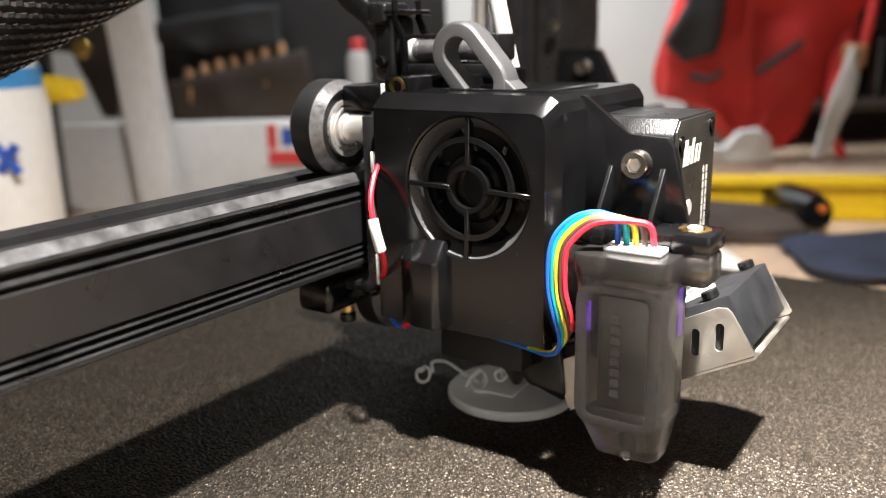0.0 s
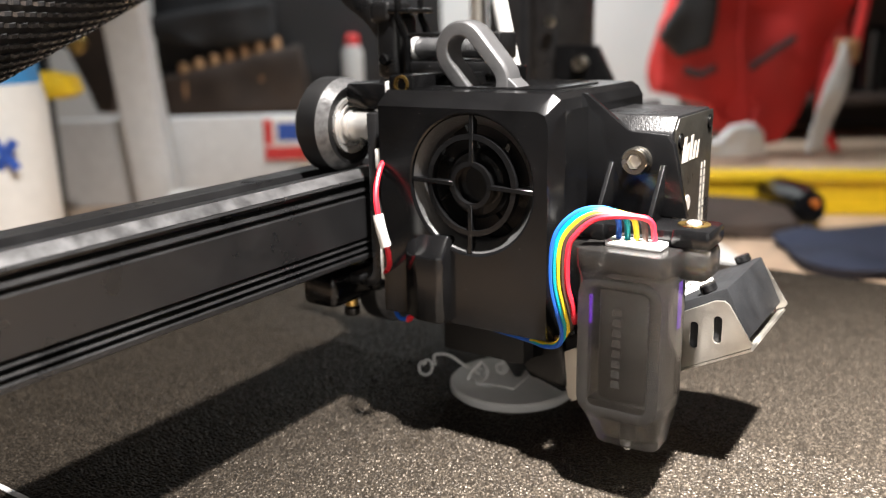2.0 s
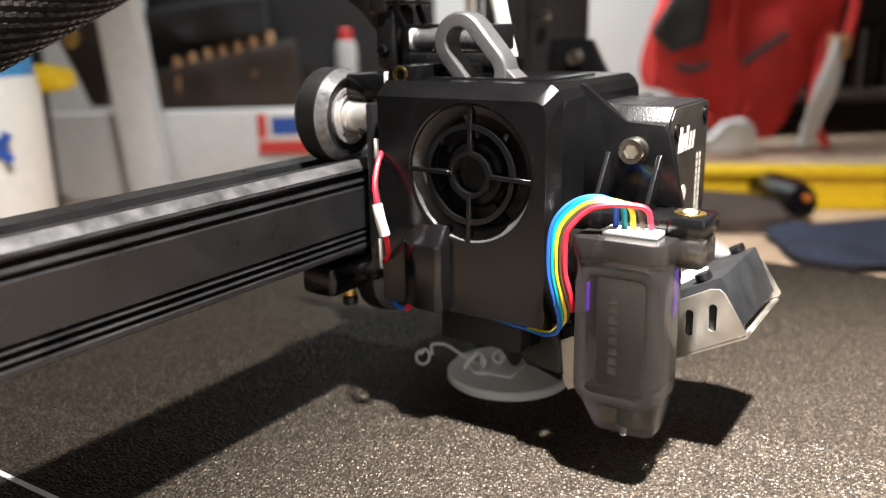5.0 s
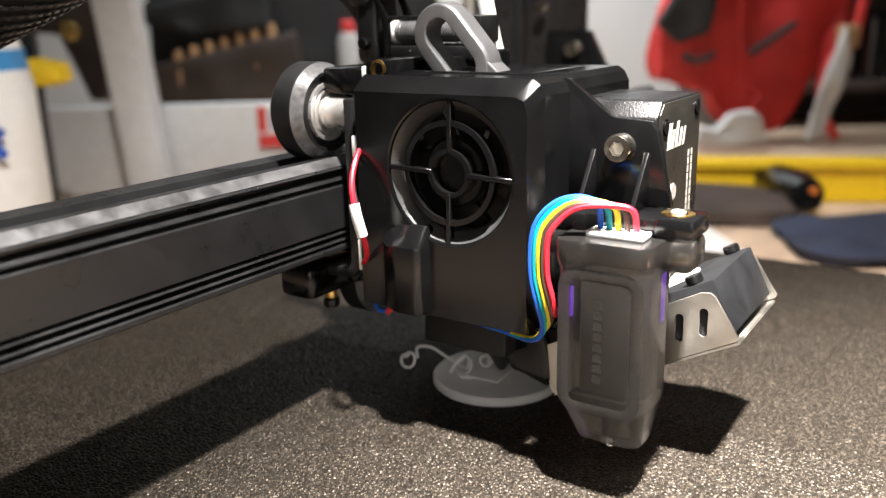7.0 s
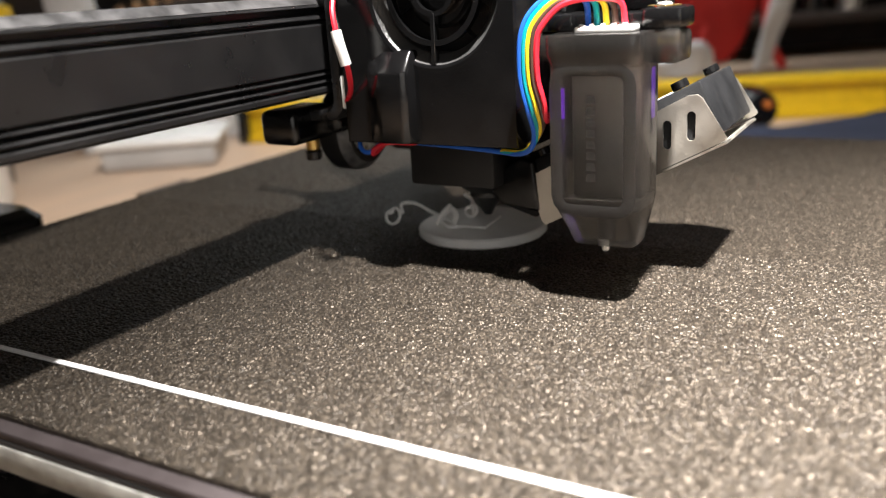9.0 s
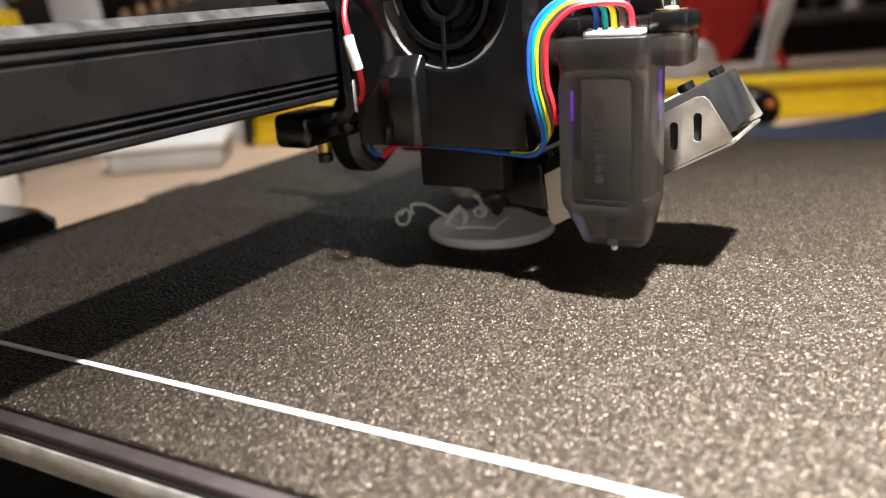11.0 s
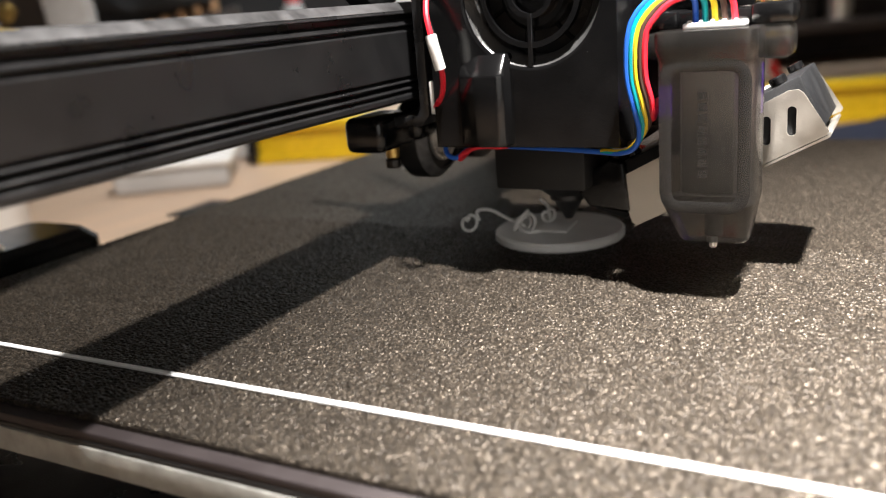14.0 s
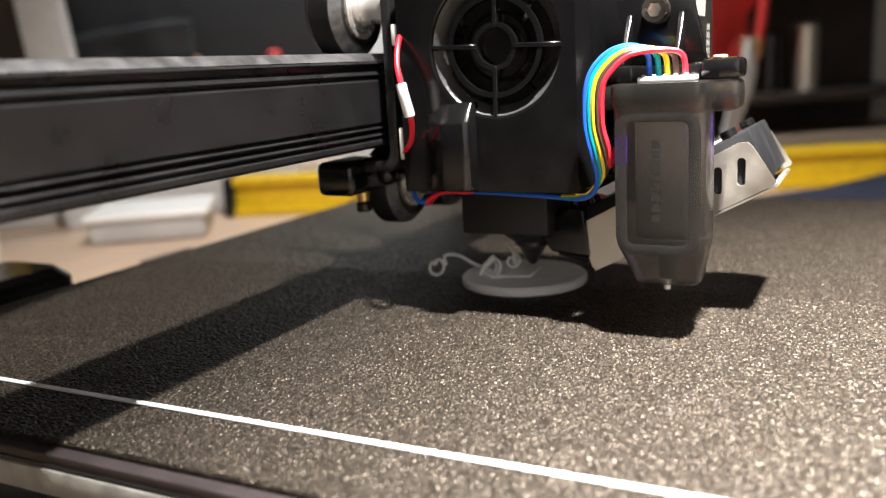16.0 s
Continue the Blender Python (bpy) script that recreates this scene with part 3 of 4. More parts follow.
# hot end
hot = part("hot_end", join(box((1.2, -0.6, -4.25), (3.3, 1.5, -3.0), 0.08), lathe((2.7, 0.35, 0), "z", [(0.75, -4.2), (0.75, -4.42), (0.5, -4.62), (0.42, -4.62)], 32)), RUBBER, head, "black silicone sock over the heater block")
part("nozzle", lathe((2.7, 0.35, 0), "z", [(0.42, -4.55), (0.42, -4.75), (0.33, -4.8), (0.1, -5.22), (0.06, -5.25), (0, -5.25)], 24), ANODISED, hot)

# blower with its bracket
BLOWER = material("grey_black_fan_plastic", (0.01, 0.0105, 0.0115), 0.46, spec=0.3, dust=0.04, grain=0.3, grain_scale=2500)
blow = part("blower", prism([(-0.4, -4.42), (-0.82, -3.94), (-1.1, -3.78), (-4.7, -2.0), (-5.18, -2.98), (-1.25, -4.97), (-0.62, -4.78)], "x", 1.82, 4.5, 0.04, 2), BLOWER, head, "dark grey plastic blower")
for xx, nm in ((1.74, "bracket_side"), (4.52, "bracket_side")):
    outline = [(-1.14, -4.1), (-1.3, -3.98), (-4.5, -2.28), (-4.68, -2.26), (-4.78, -2.33), (-5.25, -3.06), (-5.22, -3.12), (-1.52, -5.06), (-1.44, -5.02)]
    br = bmesh.new()
    if nm and xx < 2:
        # two upright oblong slots go through the near side
        holes = []
        for cy, cz in ((-4.12, -3.05), (-4.58, -2.86)):
            holes.append([(cy + 0.085 * math.cos(t), cz + (0.2 if math.sin(t) > 0 else -0.2) + 0.085 * math.sin(t)) for t in [math.tau * (i + 0.5) / 16 for i in range(16)]])
        loops = [outline] + holes
        edges = []
        for lp in loops:
            vs = [br.verts.new((xx, p[0], p[1])) for p in lp]
            edges += [br.edges.new((vs[i], vs[(i + 1) % len(vs)])) for i in range(len(vs))]
        bmesh.ops.triangle_fill(br, use_beauty=True, use_dissolve=False, edges=edges)
        ex = bmesh.ops.extrude_face_region(br, geom=br.faces[:])
        for g in ex["geom"]:
            if isinstance(g, bmesh.types.BMVert):
                g.co.x += 0.06
        bmesh.ops.recalc_face_normals(br, faces=br.faces[:])
    else:
        br = prism([(p[0] - (0.05 if p[0] < -4 else 0), p[1] + (0.05 if p[0] < -4 else 0.02)) for p in outline], "x", xx, xx + 0.06, 0.0)
    part(nm, br, STEEL_DULL, blow, "bare sheet steel bracket with slots", 30)
part("bracket_floor", prism([(-5.24, -3.13), (-1.5, -5.07), (-1.48, -5.11), (-5.27, -3.17)], "x", 1.74, 4.58, 0), STEEL_DULL, blow)
mouth = part("blower_mouth", prism([(-1.3, -3.7), (-0.98, -3.62), (-0.42, -4.02), (-0.26, -4.36), (-0.5, -4.7), (-1.4, -4.8)], "x", 1.66, 3.7, 0.07, 3), BLACK, blow, "black plastic air outlet")
part("outlet_screw", disc((1.95, -1.02, 0), "z", 0.13, -3.72, -3.5, 0.03, 18), BLACK, mouth)
N_UP, S_UP = Vector((0, 0.445, 0.895)), Vector((0, -0.895, 0.445))


def on_blower(along, across, r, h, n=36):
    b = disc((0, 0, 0), "z", r, 0.0, h, min(0.02, h / 3), n)
    m = Matrix((( 1, 0, 0, across), (0, S_UP.y, N_UP.y, 0), (0, S_UP.z, N_UP.z, 0), (0, 0, 0, 1)))
    o = Vector((0, -4.72, -1.98)) - S_UP * along
    return turned(b, Matrix.Translation(o) @ m)


sticker = part("sticker", on_blower(1.75, 3.2, 0.95, 0.012), WHITE_PLASTIC, blow, "round white fan sticker")
for k in range(5):
    part("sticker_bar", turned(box((-0.5, -0.05 + 0.17 * (k - 2), 0.014), (0.5, 0.04 + 0.17 * (k - 2), 0.018), 0), Matrix.Translation(Vector((0, -4.72, -1.98)) - S_UP * 1.75) @ Matrix(((1, 0, 0, 3.2), (0, S_UP.y, N_UP.y, 0), (0, S_UP.z, N_UP.z, 0), (0, 0, 0, 1)))), BLACK, sticker)
for al, ac in ((0.45, 2.0), (0.4, 4.4), (3.65, 2.0)):
    part("blower_screw", on_blower(al, ac, 0.17, 0.16, 20), BLACK, blow)
part("blower_mount", box((2.2, -2.9, -3.0), (3.4, -1.2, -0.6), 0.1), BLACK, head)

# levelling sensor
def smoky():
    m = bpy.data.materials.new("smoky_translucent_plastic")
    m.use_nodes = True
    N, L = m.node_tree.nodes, m.node_tree.links
    b = N["Principled BSDF"]
    tc, n = N.new("ShaderNodeTexCoord"), N.new("ShaderNodeTexNoise")
    n.inputs["Scale"].default_value, n.inputs["Detail"].default_value = 160, 4
    L.new(tc.outputs["Object"], n.inputs["Vector"])
    r = N.new("ShaderNodeMapRange")
    r.inputs[3].default_value, r.inputs[4].default_value = 0.15, 0.26
    L.new(n.outputs[0], r.inputs[0])
    cc = N.new("ShaderNodeCombineColor")
    for k, tint in enumerate((1.0, 0.95, 0.9)):
        t = N.new("ShaderNodeMath")
        t.operation = "MULTIPLY"
        t.inputs[1].default_value = tint
        L.new(r.outputs[0], t.inputs[0])
        L.new(t.outputs[0], cc.inputs[k])
    L.new(cc.outputs[0], b.inputs["Base Color"])
    b.inputs["Roughness"].default_value = 0.22
    b.inputs["Transmission Weight"].default_value = 0.94
    b.inputs["IOR"].default_value = 1.45
    return m


SMOKE = smoky()
SENSOR_CORE = material("grey_sensor_core", (0.1, 0.095, 0.09), 0.5, vary=0.2)
GLOW = bpy.data.materials.new("violet_indicator")
GLOW.use_nodes = True
gb = GLOW.node_tree.nodes["Principled BSDF"]
gb.inputs["Base Color"].default_value = (0.1, 0.03, 0.3, 1)
gb.inputs["Emission Color"].default_value = (0.24, 0.03, 0.85, 1)
gb.inputs["Emission Strength"].default_value = 1.0


def hull(levels):
    """A body from level outlines (z, x0, x1, y0, y1, corner)."""
    bm = bmesh.new()
    rows = []
    for z, x0, x1, y0, y1, c in levels:
        pts = []
        for (cx, cy, a0) in ((x1 - c, y1 - c, 0), (x0 + c, y1 - c, 90), (x0 + c, y0 + c, 180), (x1 - c, y0 + c, 270)):
            pts += [(cx + c * math.cos(radians(a0 + 22.5 * i)), cy + c * math.sin(radians(a0 + 22.5 * i))) for i in range(5)]
        rows.append([bm.verts.new((p[0], p[1], z)) for p in pts])
    for a, b in zip(rows, rows[1:]):
        for i in range(len(a)):
            bm.faces.new((a[i], a[(i + 1) % len(a)], b[(i + 1) % len(a)], b[i]))
    bm.faces.new(rows[0])
    bm.faces.new(rows[-1])
    bmesh.ops.recalc_face_normals(bm, faces=bm.faces[:])
    return bm


sensor = part("levelling_sensor", hull([(-4.8, -0.2, 0.55, -4.06, -2.92, 0.2), (-4.76, -0.25, 0.6, -4.1, -2.88, 0.22), (-4.12, -0.38, 0.88, -4.2, -2.58, 0.26), (-4.0, -0.42, 0.92, -4.22, -2.54, 0.26),
                                         (-1.5, -0.42, 0.95, -4.22, -2.52, 0.26), (-1.3, -0.46, 0.97, -4.25, -2.48, 0.22), (-0.99, -0.46, 0.97, -4.25, -2.48, 0.2), (-0.96, -0.45, 0.96, -4.24, -2.49, 0.2)]), SMOKE, head, "smoky translucent levelling sensor body", 25)


def front_frame():
    y0, y1, z0, z1, c = -3.95, -2.8, -3.98, -1.66, 0.14
    def rect(g):
        q = []
        for (cy, cz, a0) in ((y1 - c, z1 - c, 0), (y0 + c, z1 - c, 90), (y0 + c, z0 + c, 180), (y1 - c, z0 + c, 270)):
            q += [(cy + (c + g) * math.cos(radians(a0 + 30 * i)), cz + (c + g) * math.sin(radians(a0 + 30 * i))) for i in range(4)]
        return q
    bm = bmesh.new()
    rows = []
    for g, x in ((0.0, -0.40), (0.0, -0.424), (0.02, -0.431), (0.14, -0.431), (0.22, -0.416)):
        rows.append([bm.verts.new((x, p[0], p[1])) for p in rect(g)])
    for a, b in zip(rows, rows[1:] + rows[:1]):
        for i in range(len(a)):
            bm.faces.new((a[i], a[(i + 1) % len(a)], b[(i + 1) % len(a)], b[i]))
    bmesh.ops.recalc_face_normals(bm, faces=bm.faces[:])
    return bm


part("raised_frame", front_frame(), SMOKE, sensor)
for k in range(8):
    z = -2.0 - 0.2 * k
    part("embossed_mark", prism([(-3.44, z - 0.14), (-3.26, z - 0.14), (-3.28, z), (-3.42, z)], "x", -0.4215, -0.4, 0.0, 1), SMOKE, sensor)
part("sensor_ear", join(box((0.35, -4.7, -1.55), (1.25, -4.15, -0.96), 0.12), box((0.3, -2.75, -1.5), (1.15, -2.0, -0.96), 0.1)), SMOKE, sensor)
part("connector", join(box((-0.05, -3.98, -0.96), (0.4, -2.92, -0.85), 0.03), *[box((0.0, -3.85 + 0.2 * k, -0.85), (0.1, -3.79 + 0.2 * k, -0.81), 0.01) for k in range(5)]), WHITE_PLASTIC, sensor, "white wire connector")
part("probe_pin", lathe((0.06, -3.46, 0), "z", [(0.1, -4.7), (0.1, -4.84), (0.07, -4.86), (0.07, -4.94), (0.04, -4.97), (0, -4.98)], 16), STEEL, sensor)
part("core", join(box((0.0, -3.85, -3.9), (0.65, -2.9, -1.5), 0.1), disc((0.3, -3.46, 0), "z", 0.16, -4.7, -3.8, 0.02, 20), box((-0.15, -4.0, -4.1), (0.75, -2.75, -3.9), 0.03)), SENSOR_CORE, sensor)
part("indicator", box((0.08, -2.72, -2.45), (0.22, -2.68, -1.9), 0.0), GLOW, sensor, "violet glowing indicator light")
part("indicator", box((0.42, -4.14, -2.5), (0.62, -4.1, -1.6), 0.0), GLOW, sensor, "violet glowing indicator light")
shelf = part("sensor_bracket", join(box((0.35, -4.72, -0.955), (1.3, -4.0, -0.58), 0.09), box((0.45, -4.2, -0.95), (1.55, -1.9, -0.66), 0.04), box((0.3, -2.75, -0.955), (1.5, -1.85, -0.64), 0.06)), BLACK, head)
part("insert", lathe((0.78, -4.3, -0.58), "z", [(0.29, -0.02), (0.29, 0.02), (0.18, 0.02), (0.17, -0.05), (0, -0.05)], 28), BRASS, shelf, "brass insert with a steel screw")
part("bracket_screw", disc((0.78, -4.3, -0.6), "z", 0.14, 0.0, 0.09, 0.03, 16), STEEL, shelf)

# rainbow wires from the sensor
for i, wm in enumerate(WIRES):
    f = i / 4
    pts = [(0.2, -3.1 - 0.68 * f, -0.85), (0.14, -3.08 - 0.62 * f, -0.45), (-0.02, -2.88 - 0.42 * f, -0.27 - 0.1 * f), (-0.2, -2.5 - 0.3 * f, -0.32 - 0.12 * f),
           (-0.32, -2.17 - 0.3 * f, -0.62 - 0.12 * f), (-0.36, -2.02 - 0.32 * f, -1.05), (-0.33, -1.99 - 0.33 * f, -1.7), (-0.28, -2.1 - 0.32 * f, -2.3 + 0.15 * f), (-0.16, -2.16 - 0.24 * f, -2.75 + 0.25 * f)]
    if i in (0, 1, 2):
        pts += [(-0.04, -2.02 - 0.05 * f, -3.06 + 0.14 * f), (0.06, -1.72 - 0.1 * f, -3.19 + 0.05 * f), (0.2, -1.3, -3.2 + 0.03 * f)]
    if i == 0:
        pts += [(0.3, -0.7, -3.18), (0.45, 0.1, -3.17), (0.55, 0.9, -3.16)]
    if i == 3:
        pts += [(0.1, -2.0, -2.98), (0.55, -1.5, -3.1)]
    if i == 4:
        pts += [(0.2, -2.38, -2.4), (0.6, -2.32, -2.25)]
    part("sensor_wire", tube(pts, 0.056, 8, 6), wm, head, ("blue", "teal", "yellow", "brown", "red")[i] + " insulated wire")
part("sensor_wire", tube([(0.62, 0.4, -3.12), (0.5, 1.0, -3.16), (0.42, 1.5, -3.16), (0.4, 1.85, -3.3), (0.55, 2.0, -3.45), (0.8, 1.9, -3.3)], 0.055, 8, 6), RED_WIRE, head, "red insulated wire")
part("sensor_wire", tube([(0.5, 1.75, -3.2), (0.45, 2.05, -3.4), (0.5, 2.3, -3.3), (0.7, 2.4, -3.0)], 0.055, 8, 6), WIRES[0], head, "blue insulated wire")

# fan wires with their sleeve, in the gap beside the cover
part("fan_wire", tube([(0.15, 2.2, 0.3), (-0.2, 2.1, 0.05), (-0.5, 1.98, -0.35), (-0.62, 1.85, -0.75), (-0.62, 1.74, -1.15), (-0.5, 1.72, -1.55), (-0.2, 1.92, -1.95), (0.1, 2.26, -2.25)], 0.06, 8, 6), RED_WIRE, head, "red insulated wire")
part("fan_wire", tube([(0.1, 2.24, 0.25), (-0.15, 2.16, -0.05), (-0.42, 2.02, -0.35), (-0.55, 1.82, -0.85), (-0.52, 1.74, -1.45), (-0.15, 1.95, -1.95), (0.12, 2.26, -2.3)], 0.05, 8, 6), RUBBER, head, "black insulated wire")
part("wire_sleeve", tube([(-0.62, 1.85, -0.75), (-0.63, 1.79, -1.0), (-0.56, 1.72, -1.42)], 0.115, 14, 6), WHITE_PLASTIC, head, "white shrink sleeve")
part("wire_plug", box((0.05, 2.2, -2.4), (0.35, 2.36, -1.7), 0.03), WHITE_PLASTIC, head, "white wire plug")
part("wire_plug", box((0.05, 2.24, 0.05), (0.25, 2.4, 0.5), 0.03), WHITE_PLASTIC, head, "white wire plug")

# ---- the print on the bed ----
DX, DY = 3.35, 0.85
dk = thing("printed_disc", (DX, DY, BED), "round white printed disc with loose strings", "print")
part("disc", disc((DX, DY, 0), "z", 1.58, BED, BED + 0.24, 0.05, 72), PRINT_WHITE, dk)
part("loose_string", tube([(DX - 0.9, DY + 1.75, BED + 0.55), (DX - 0.75, DY + 1.85, BED + 0.75), (DX - 0.5, DY + 1.6, BED + 0.72), (DX - 0.4, DY + 1.2, BED + 0.5), (DX - 0.35, DY + 0.75, BED + 0.32)], 0.04, 8), PRINT_WHITE, dk)
part("loose_string", tube([(DX - 0.7, DY + 0.9, BED + 0.3), (DX - 0.75, DY + 0.75, BED + 0.55), (DX - 0.55, DY + 0.6, BED + 0.75), (DX - 0.35, DY + 0.75, BED + 0.6), (DX - 0.5, DY + 0.85, BED + 0.4), (DX - 0.8, DY + 0.55, BED + 0.3), (DX - 0.7, DY + 0.25, BED + 0.3)], 0.045, 8), PRINT_WHITE, dk)
for cx, cy, cz, rr in ((-0.55, 0.55, 0.5, 0.2), (-0.25, 0.75, 0.42, 0.16), (-1.05, 1.85, 0.55, 0.17), (-0.2, 0.1, 0.62, 0.13)):
    part("loose_curl", tube([(DX + cx + 0.3 * rr * math.sin(a), DY + cy + rr * math.cos(a) + 0.02 * a, BED + cz + rr * math.sin(a) - 0.012 * a) for a in [0.75 * k for k in range(12)]], 0.036, 7, 5), PRINT_WHITE, dk)
flake = box((DX - 0.75, DY - 0.45, BED + 0.3), (DX + 0.1, DY + 0.35, BED + 0.36), 0.02)
for v in flake.verts:
    v.co.z += 0.25 * (v.co.y - DY) ** 2 + 0.18 * max(0, v.co.x - DX + 0.3) - 0.05
part("loose_flake", flake, PRINT_WHITE, dk)
part("loose_string", tube([(DX - 0.1, DY + 0.2, BED + 0.3), (DX + 0.1, DY + 0.3, BED + 0.7), (DX - 0.05, DY + 0.45, BED + 0.95)], 0.05, 8), PRINT_WHITE, dk)

# ---- printer frame, at the beam's far end ----
up = thing("printer_upright", (22, 9.4, FOOT), "black aluminium upright post of the printer", "upright post")
part("post", prism([(20, 7.8), (20, 8.9), (20.4, 9.0), (20.4, 9.5), (20, 9.6), (20, 11.2), (24, 11.2), (24, 7.8)], "z", FOOT, 40, 0.05), ANODISED, up)
part("lead_screw", disc((21.5, 12.6, 0), "z", 0.4, FOOT + 1, 40, 0.05, 20), STEEL_DULL, up)
br = thing("gantry_bracket", (20, 5.5, -3.0), "black gantry end bracket with a steel bolt", "bracket")
part("bracket_plate", prism([(7.7, -3.0), (4.6, -3.0), (4.95, 0.3), (5.9, 2.1), (7.7, 2.1)], "x", 19.6, 20.2, 0.06), BLACK, br)
part("bolt", lathe((19.6, 6.45, 1.35), "x", [(0, -0.3), (0.3, -0.3), (0.36, -0.2), (0.36, 0)], 24), NICKEL, br)
part("bolt", lathe((19.6, 7.9, 3.1), "x", [(0, -0.2), (0.2, -0.2), (0.24, -0.1), (0.24, 0)], 24), NICKEL, br)

# ---- braided cable sleeve overhead ----
MESH = material("black_braid", (0.008, 0.008, 0.009), 0.6)
STRAND = material("grey_braid_strand", (0.055, 0.055, 0.058), 0.28, vary=0.3)
SPINE = smooth_path([(-16, 10, -1.1), (-10, 10, 1.5), (-4, 10, 4.1), (-0.6, 10, 5.6), (5, 10.3, 8.1), (9, 10.6, 10.2)], 10)
RS = 2.0
sleeve = thing("cable_sleeve", SPINE[0], "black braided mesh cable sleeve", "cable sleeve")
part("core", sweep(SPINE, ring_outline(RS, 40)), MESH, sleeve)
bm = bmesh.new()
na, STEP = 50, 0.26
travel, mark, j = 0.0, 0.0, 0
for p0, p1 in zip(SPINE, SPINE[1:]):
    axis = (p1 - p0).normalized()
    s1 = axis.cross(Vector((0, 1, 0.2))).normalized()
    s2 = s1.cross(axis)
    seg = (p1 - p0).length
    while mark < travel + seg:
        for i in range(na):
            a = math.tau * (i + 0.5 * (j % 2)) / na
            rad = s1 * math.cos(a) + s2 * math.sin(a)
            o = p0 + axis * (mark - travel) + rad * RS
            tan = axis.cross(rad) * 0.35 + axis * 0.94
            wid = tan.cross(rad)
            L0, W0, H0 = 0.14, 0.042, 0.05
            q = []
            for e, h in ((-1, 0.0), (-0.5, H0), (0.5, H0), (1, 0.0)):
                for w in (-1, 1):
                    q.append(bm.verts.new(o + tan * (L0 * e) + wid * (W0 * w) + rad * (h + 0.004)))
            for k in range(3):
                bm.faces.new((q[2 * k], q[2 * k + 1], q[2 * k + 3], q[2 * k + 2]))
            b0 = [bm.verts.new(o + tan * (L0 * e) + wid * (W0 * w)) for e, w in ((-1, -1), (-1, 1), (1, 1), (1, -1))]
            bm.faces.new((q[0], q[2], q[4], q[6], b0[3], b0[0]))
            bm.faces.new((q[1], b0[1], b0[2], q[7], q[5], q[3]))
        mark += STEP
        j += 1
    travel += seg
tagged(part("braid", bm, STRAND, sleeve), kind="stuff")

# ---- background: bench and wall things, in room axes ----
YELLOW = material("yellow_painted_metal", (0.75, 0.5, 0.015), 0.4, vary=0.1)
RED_CLOTH = material("red_cloth", (0.5, 0.025, 0.022), 0.8, grain=0.5, grain_scale=400, vary=0.2, vary_scale=14)
BLACK_CLOTH = material("black_cloth", (0.02, 0.02, 0.022), 0.8, grain=0.5, grain_scale=400, vary=0.3, vary_scale=20)
BROWN_CLOTH = material("dark_brown_leather", (0.045, 0.032, 0.026), 0.6, grain=0.3, vary=0.3, vary_scale=30)
GREY_CLOTH = material("pale_grey_cloth", (0.45, 0.44, 0.43), 0.8, vary=0.15, vary_scale=20)
NAVY = material("navy_cloth", (0.014, 0.02, 0.042), 0.8, vary=0.3, vary_scale=25)
TAN = material("tan_wood_handle", (0.42, 0.24, 0.12), 0.5, vary=0.2)
BLUE = material("blue_label", (0.05, 0.25, 0.55), 0.4, vary=0.1)
DEEP_BLUE = material("deep_blue_print", (0.02, 0.08, 0.4), 0.4)
PALE_POST = material("grey_painted_post", (0.66, 0.67, 0.68), 0.5, vary=0.06)
RED_PAINT = material("red_print", (0.6, 0.04, 0.04), 0.5)


def wobble(bm, amp, scale, seed=0):
    bm.normal_update()
    o = Vector((seed * 7.3, seed * 3.1, seed))
    for v in bm.verts:
        v.co += v.normal * amp * noise.noise(v.co * scale + o)
    return bm


def cloth(outline, d0, thick, amp, seed=0, cuts=5):
    """A hanging soft piece: an outline in (u, z), with folds."""
    bm = prism(outline, "y", d0, d0 + thick, 0.25, 2)
    bmesh.ops.triangulate(bm, faces=bm.faces[:])
    bmesh.ops.subdivide_edges(bm, edges=[e for e in bm.edges if e.calc_length() > 2.0], cuts=cuts, use_grid_fill=True)
    for v in bm.verts:
        v.co.y += amp * noise.noise(Vector((v.co.x * 0.35 + seed, 0, v.co.z * 0.12)))
    return wobble(bm, amp * 0.5, 0.3, seed)


LEVEL_TURN = Matrix.Translation((-8, 66, 0)) @ Matrix.Rotation(radians(-11), 4, "Z") @ Matrix.Translation((8, -66, 0))
lvl = thing("spirit_level", (30, 30, TABLE), "long yellow metal spirit level lying on the bench", "spirit level")
part("level_body", room(turned(prism([(66, TABLE), (68.2, TABLE), (68.2, TABLE + 0.5), (67.6, TABLE + 0.65), (67.6, TABLE + 2.3), (68.2, TABLE + 2.45), (68.2, TABLE + 3.0), (66, TABLE + 3.0), (66, TABLE + 2.45), (66.7, TABLE + 2.3), (66.7, TABLE + 0.65), (66, TABLE + 0.5)], "x", -8.2, 46, 0.08), LEVEL_TURN)), YELLOW, lvl)
part("end_cap", room(turned(box((-8.9, 65.9, TABLE), (-8.1, 68.3, TABLE + 3.05), 0.15), LEVEL_TURN)), BLACK, lvl)
sbox = thing("storage_box", tuple(ROOM @ Vector((-13.4, 61.7, TABLE))), "pale grey plastic storage box on the bench", "box")
part("box_body", room(box((-17.2, 58.3, TABLE), (-9.6, 65.2, TABLE + 1.5), 0.3, 3)), GREY_CLOTH, sbox)
part("lid", room(box((-17.5, 58, TABLE + 1.5), (-9.3, 65.5, TABLE + 2.0), 0.2, 3)), WHITE_PLASTIC, sbox)

